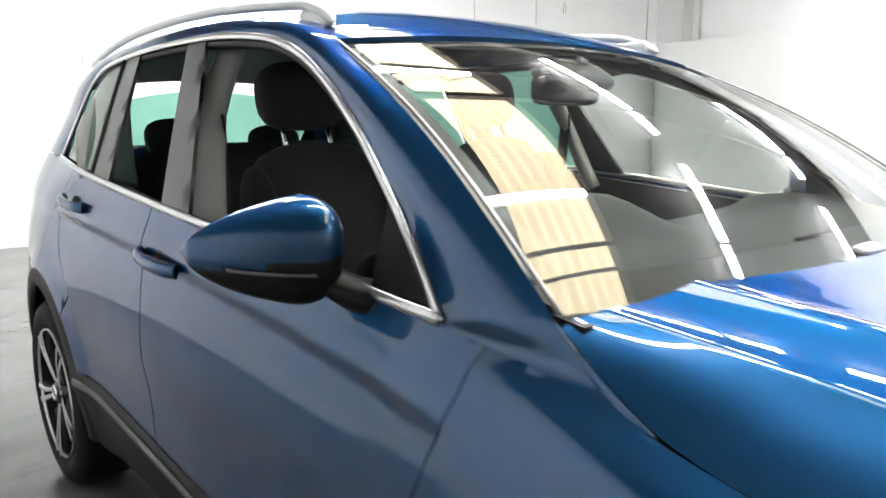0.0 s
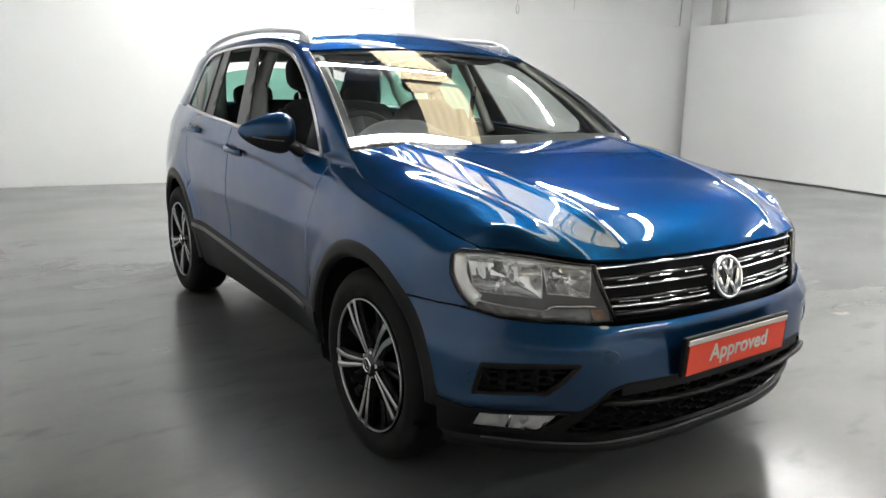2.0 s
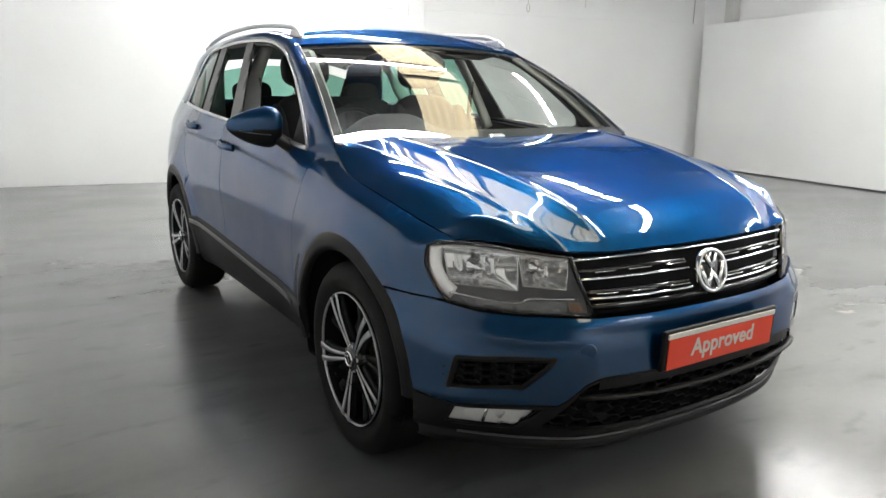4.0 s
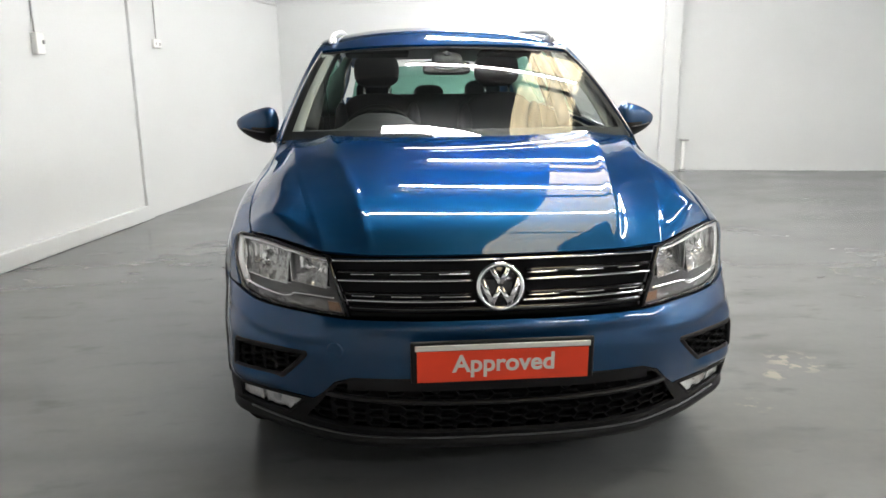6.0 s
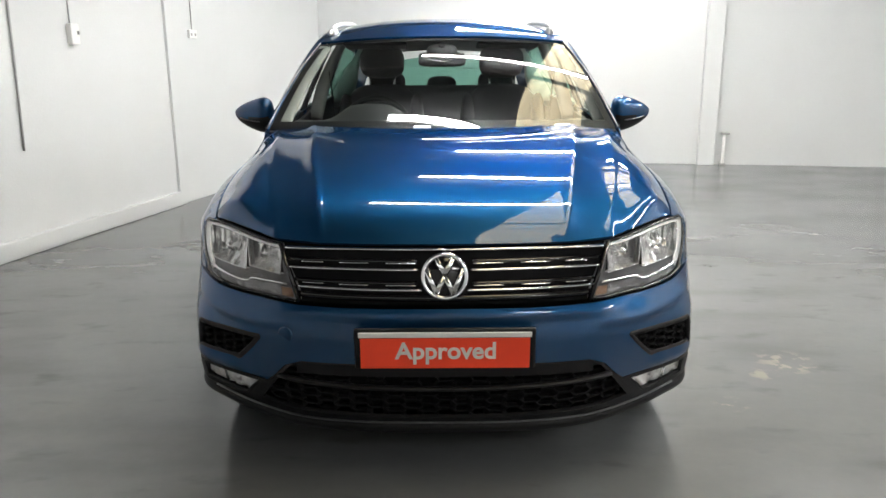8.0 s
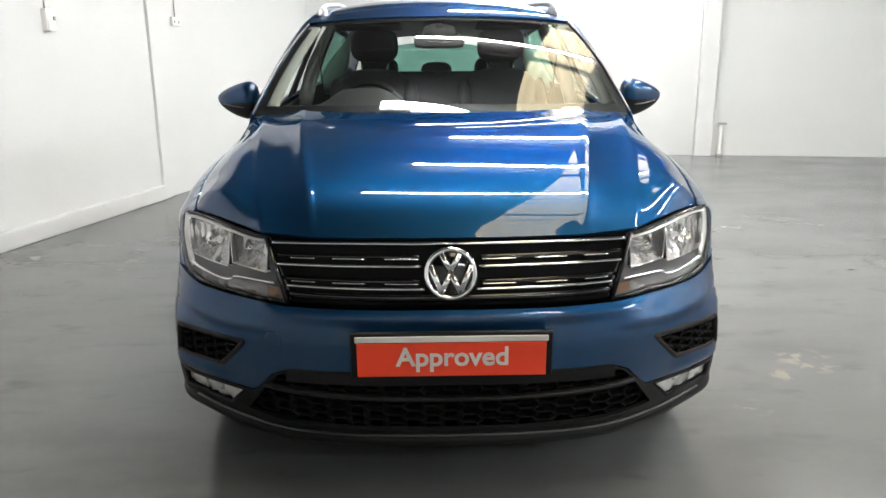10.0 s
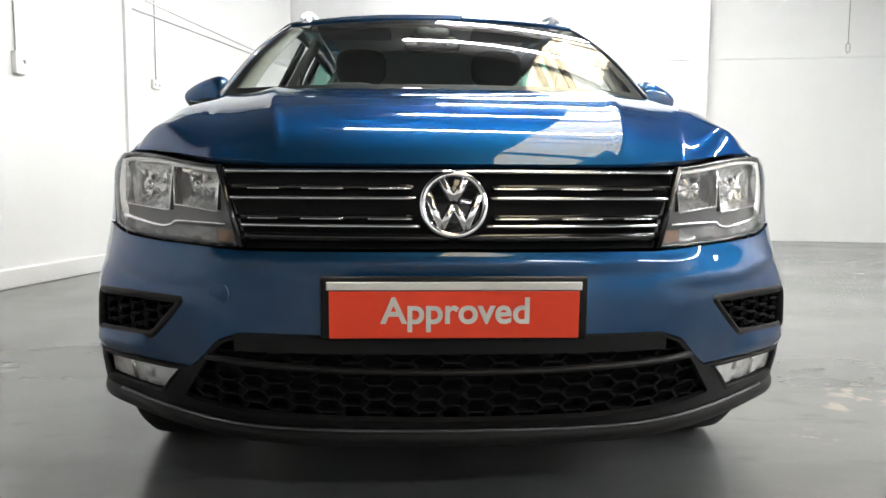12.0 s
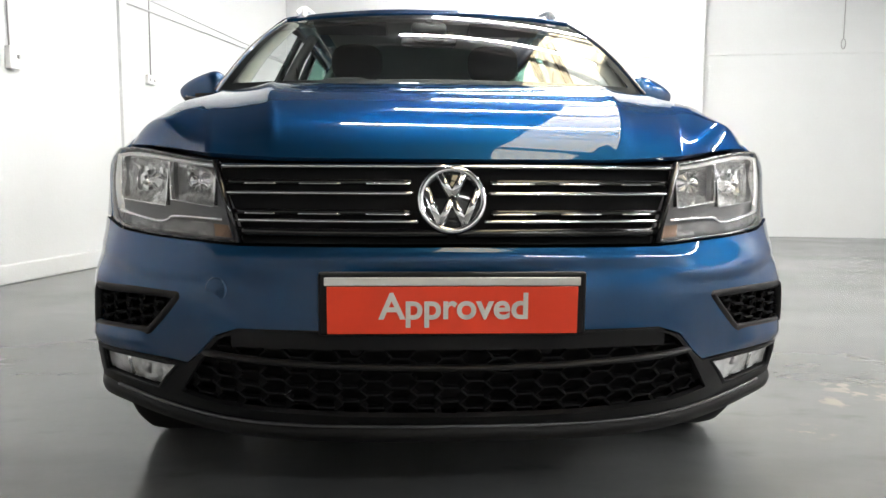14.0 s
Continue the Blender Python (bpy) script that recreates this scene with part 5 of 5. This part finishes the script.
WM = wheel_meshes()
for sx in (-1, 1):
    for wy, turn in ((0.893, -27), (3.574, 40)):
        wheel = new("wheel")
        wheel.parent = car
        wheel.empty_display_size = 0.1
        tagged(wheel, "black alloy wheel with bright machined double spokes")
        wheel.matrix_basis = pose(sx * 0.900, wy, 0.357) @ Matrix.Diagonal((sx, 1, 1, 1)) @ pose(0, 0, 0, turn)
        for nm in ("tyre", "rim", "barrel", "brake_disc", "hub", "hub_ring"):
            o = new(nm, WM[nm])
            o.parent = wheel
        for k in range(5):
            r = pose(0, 0, 0, 72 * k)
            for nm in ("spoke", "spoke_face"):
                o = new(nm, WM[nm])
                o.parent, o.matrix_basis = wheel, r
            o = new("blade", WM["blade"])
            o.parent, o.matrix_basis = wheel, pose(0, 0, 0, 72 * k + 36)
            o = new("wheel_bolt", WM["wheel_bolt"])
            o.parent, o.matrix_basis = wheel, pose(0, 0, 0, 72 * k + 36) @ pose(0, 0, 0.044)
        for a in (-20, 20):
            o = new("hub_mark", WM["hub_mark"])
            o.parent, o.matrix_basis = wheel, pose(-0.002, 0, 0, a)

# ---- cabin ----
def puff(sx, sy, sz, at, e=3.0, n=14):
    """A cushion: a rounded box with soft swelling sides."""
    bm = bmesh.new()
    bmesh.ops.create_uvsphere(bm, u_segments=n * 2, v_segments=n, radius=1)
    for v in bm.verts:
        d = (abs(v.co.x) ** e + abs(v.co.y) ** e + abs(v.co.z) ** e) ** (1 / e)
        v.co = Vector((v.co.x / d * sx / 2, v.co.y / d * sy / 2, v.co.z / d * sz / 2))
    bmesh.ops.transform(bm, matrix=at, verts=bm.verts)
    for f in bm.faces:
        f.smooth = True
    return bm


for sx in (-1, 1):
    seat = part("front_seat", puff(0.50, 0.52, 0.20, pose(sx * 0.37, 2.10, 0.72, 6), 4), CLOTH, car, "black cloth front seat with a headrest")
    part("backrest", puff(0.47, 0.17, 0.64, pose(sx * 0.37, 2.44, 0.985, -14), 3.4), CLOTH, seat)
    part("headrest", puff(0.275, 0.12, 0.195, pose(sx * 0.37, 2.56, 1.432, -8), 3.2), CLOTH, seat)
    for g in (-1, 1):
        part("headrest_post", tube([(sx * 0.37 + g * 0.075, 2.515, 1.25), (sx * 0.37 + g * 0.075, 2.545, 1.36)], 0.0075, n=8), CHROME, seat, "chrome post")
        part("backrest_wing", puff(0.09, 0.15, 0.46, pose(sx * 0.37 + g * 0.215, 2.40, 1.02, -14), 2.6), CLOTH, seat)
    part("door_card", sheet([(1.40, 0.6), (1.42, 1.07), (2.5, 1.15), (3.4, 1.22), (3.4, 0.7), (2.9, 0.5), (1.5, 0.5)], [], 0.12, lambda y, z: Vector((sx * (side(y, min(z, 1.05)) - 0.085), y, z)), (-sx, 0, 0), 0.02), DASH, car, "dark door lining")
    # lining made wider to include the pale wall reflection at the glass edge
    part("pillar_trim", tube(spline([(sx * 0.735, 1.33, 1.135), (sx * 0.690, 1.56, 1.30), (sx * 0.615, 1.90, 1.495)], 14), 0.034, 0.010, n=10, up=(0, -0.6, 0.8)), TRIM, car, "pale grey pillar lining, widened to stand in for the wall's reflection beside it")
    part("pillar_trim", tube(spline([(sx * 0.765, 2.36, 1.10), (sx * 0.70, 2.46, 1.36), (sx * 0.60, 2.50, 1.55)], 10), 0.05, 0.026, n=10), TRIM, car, "pale grey door pillar lining")
    part("pillar_trim", tube(spline([(sx * 0.74, 3.20, 1.15), (sx * 0.68, 3.40, 1.36), (sx * 0.58, 3.45, 1.54)], 10), 0.09, 0.026, n=10), TRIM, car, "pale grey rear pillar lining")
    part("seat_belt", tube(spline([(sx * 0.68, 2.43, 1.38), (sx * 0.66, 2.44, 1.10), (sx * 0.67, 2.45, 0.8)], 10), 0.024, 0.002, n=6, up=(sx, 0, 0)), CLOTH, car)
    part("sun_visor", box(0.34, 0.16, 0.02, 0.009, pose(sx * 0.36, 2.05, 1.512, -6)), DASH, car, "grey sun visor")
rear = part("rear_seat", puff(1.26, 0.50, 0.20, pose(0, 3.05, 0.75), 6), CLOTH, car, "black cloth rear bench with three headrests")
part("backrest", puff(1.26, 0.17, 0.56, pose(0, 3.36, 1.00, -14), 6), CLOTH, rear)
for x in (-0.40, 0.0, 0.40):
    part("headrest", puff(0.26 if x else 0.22, 0.10, 0.15, pose(x, 3.44, 1.30 if x else 1.27, -8), 3.2), CLOTH, rear)
part("parcel_shelf", box(1.15, 0.62, 0.02, 0.006, pose(0, 3.84, 1.185)), DASH, car, "dark parcel shelf")
part("cabin_floor", box(1.5, 3.0, 0.04, 0.0, pose(0, 2.7, 0.42)), DARK, car)
part("headlining", grid(lambda s, t: roof(0.06 + 0.88 * s, 0.03 + 0.93 * t) + Vector((0, 0, -0.045)), 20, 20, (0, 0, -1), 0.01), TRIM, car, "pale grey headlining")


def dash(s, t):
    x = (2 * s - 1) * 0.72
    y = 1.16 + 0.13 * abs(x / 0.72) ** 2.2 + 0.62 * t
    z = 1.105 + 0.035 * math.sin(math.pi * min(t * 1.2, 1)) - 0.13 * smooth(0.70, 1.0, t)
    z += 0.085 * math.exp(-((x + 0.35) / 0.17) ** 4) * smooth(0.30, 0.62, t) * (1 - smooth(0.85, 1.0, t))
    return Vector((x, y, z))


part("dashboard", grid(dash, 60, 24, (0, 0, 1), 0.25), DASH, car, "dark dashboard with a hooded instrument binnacle")
sw = part("steering_wheel", tube([(0.185 * math.cos(2 * math.pi * i / 40), 0, 0.185 * math.sin(2 * math.pi * i / 40)) for i in range(40)], 0.016, 0.016, n=10, closed=True, up=(0, 1, 0)), BLACK, car, "black steering wheel")
sw.matrix_basis = pose(-0.36, 1.88, 1.062, -24)
part("steering_boss", puff(0.15, 0.06, 0.13, pose(0, 0.0, 0), 3), BLACK, sw)
for a in (0, 180, 270):
    part("spoke", tube([(0, 0, 0), (0.18 * math.cos(radians(a)), 0, 0.18 * math.sin(radians(a)))], 0.02, 0.01, n=8, up=(0, 1, 0)), BLACK, sw)
rv = part("rear_view_mirror", puff(0.25, 0.035, 0.075, pose(0.0, 1.87, 1.432), 5), PIANO, car, "black rear-view mirror")
part("mirror_stalk", tube([(0, 1.86, 1.45), (0, 1.82, 1.505)], 0.018, n=8), BLACK, rv)
part("sensor_housing", puff(0.16, 0.14, 0.05, pose(0.0, 1.82, 1.468, 28), 3), BLACK, rv)
part("engine_bay", box(1.15, 0.8, 0.3, 0.02, pose(0, 0.85, 0.70)), DARK, car)
part("underbody", box(1.55, 3.4, 0.16, 0.02, pose(0, 2.25, 0.30)), DARK, car)
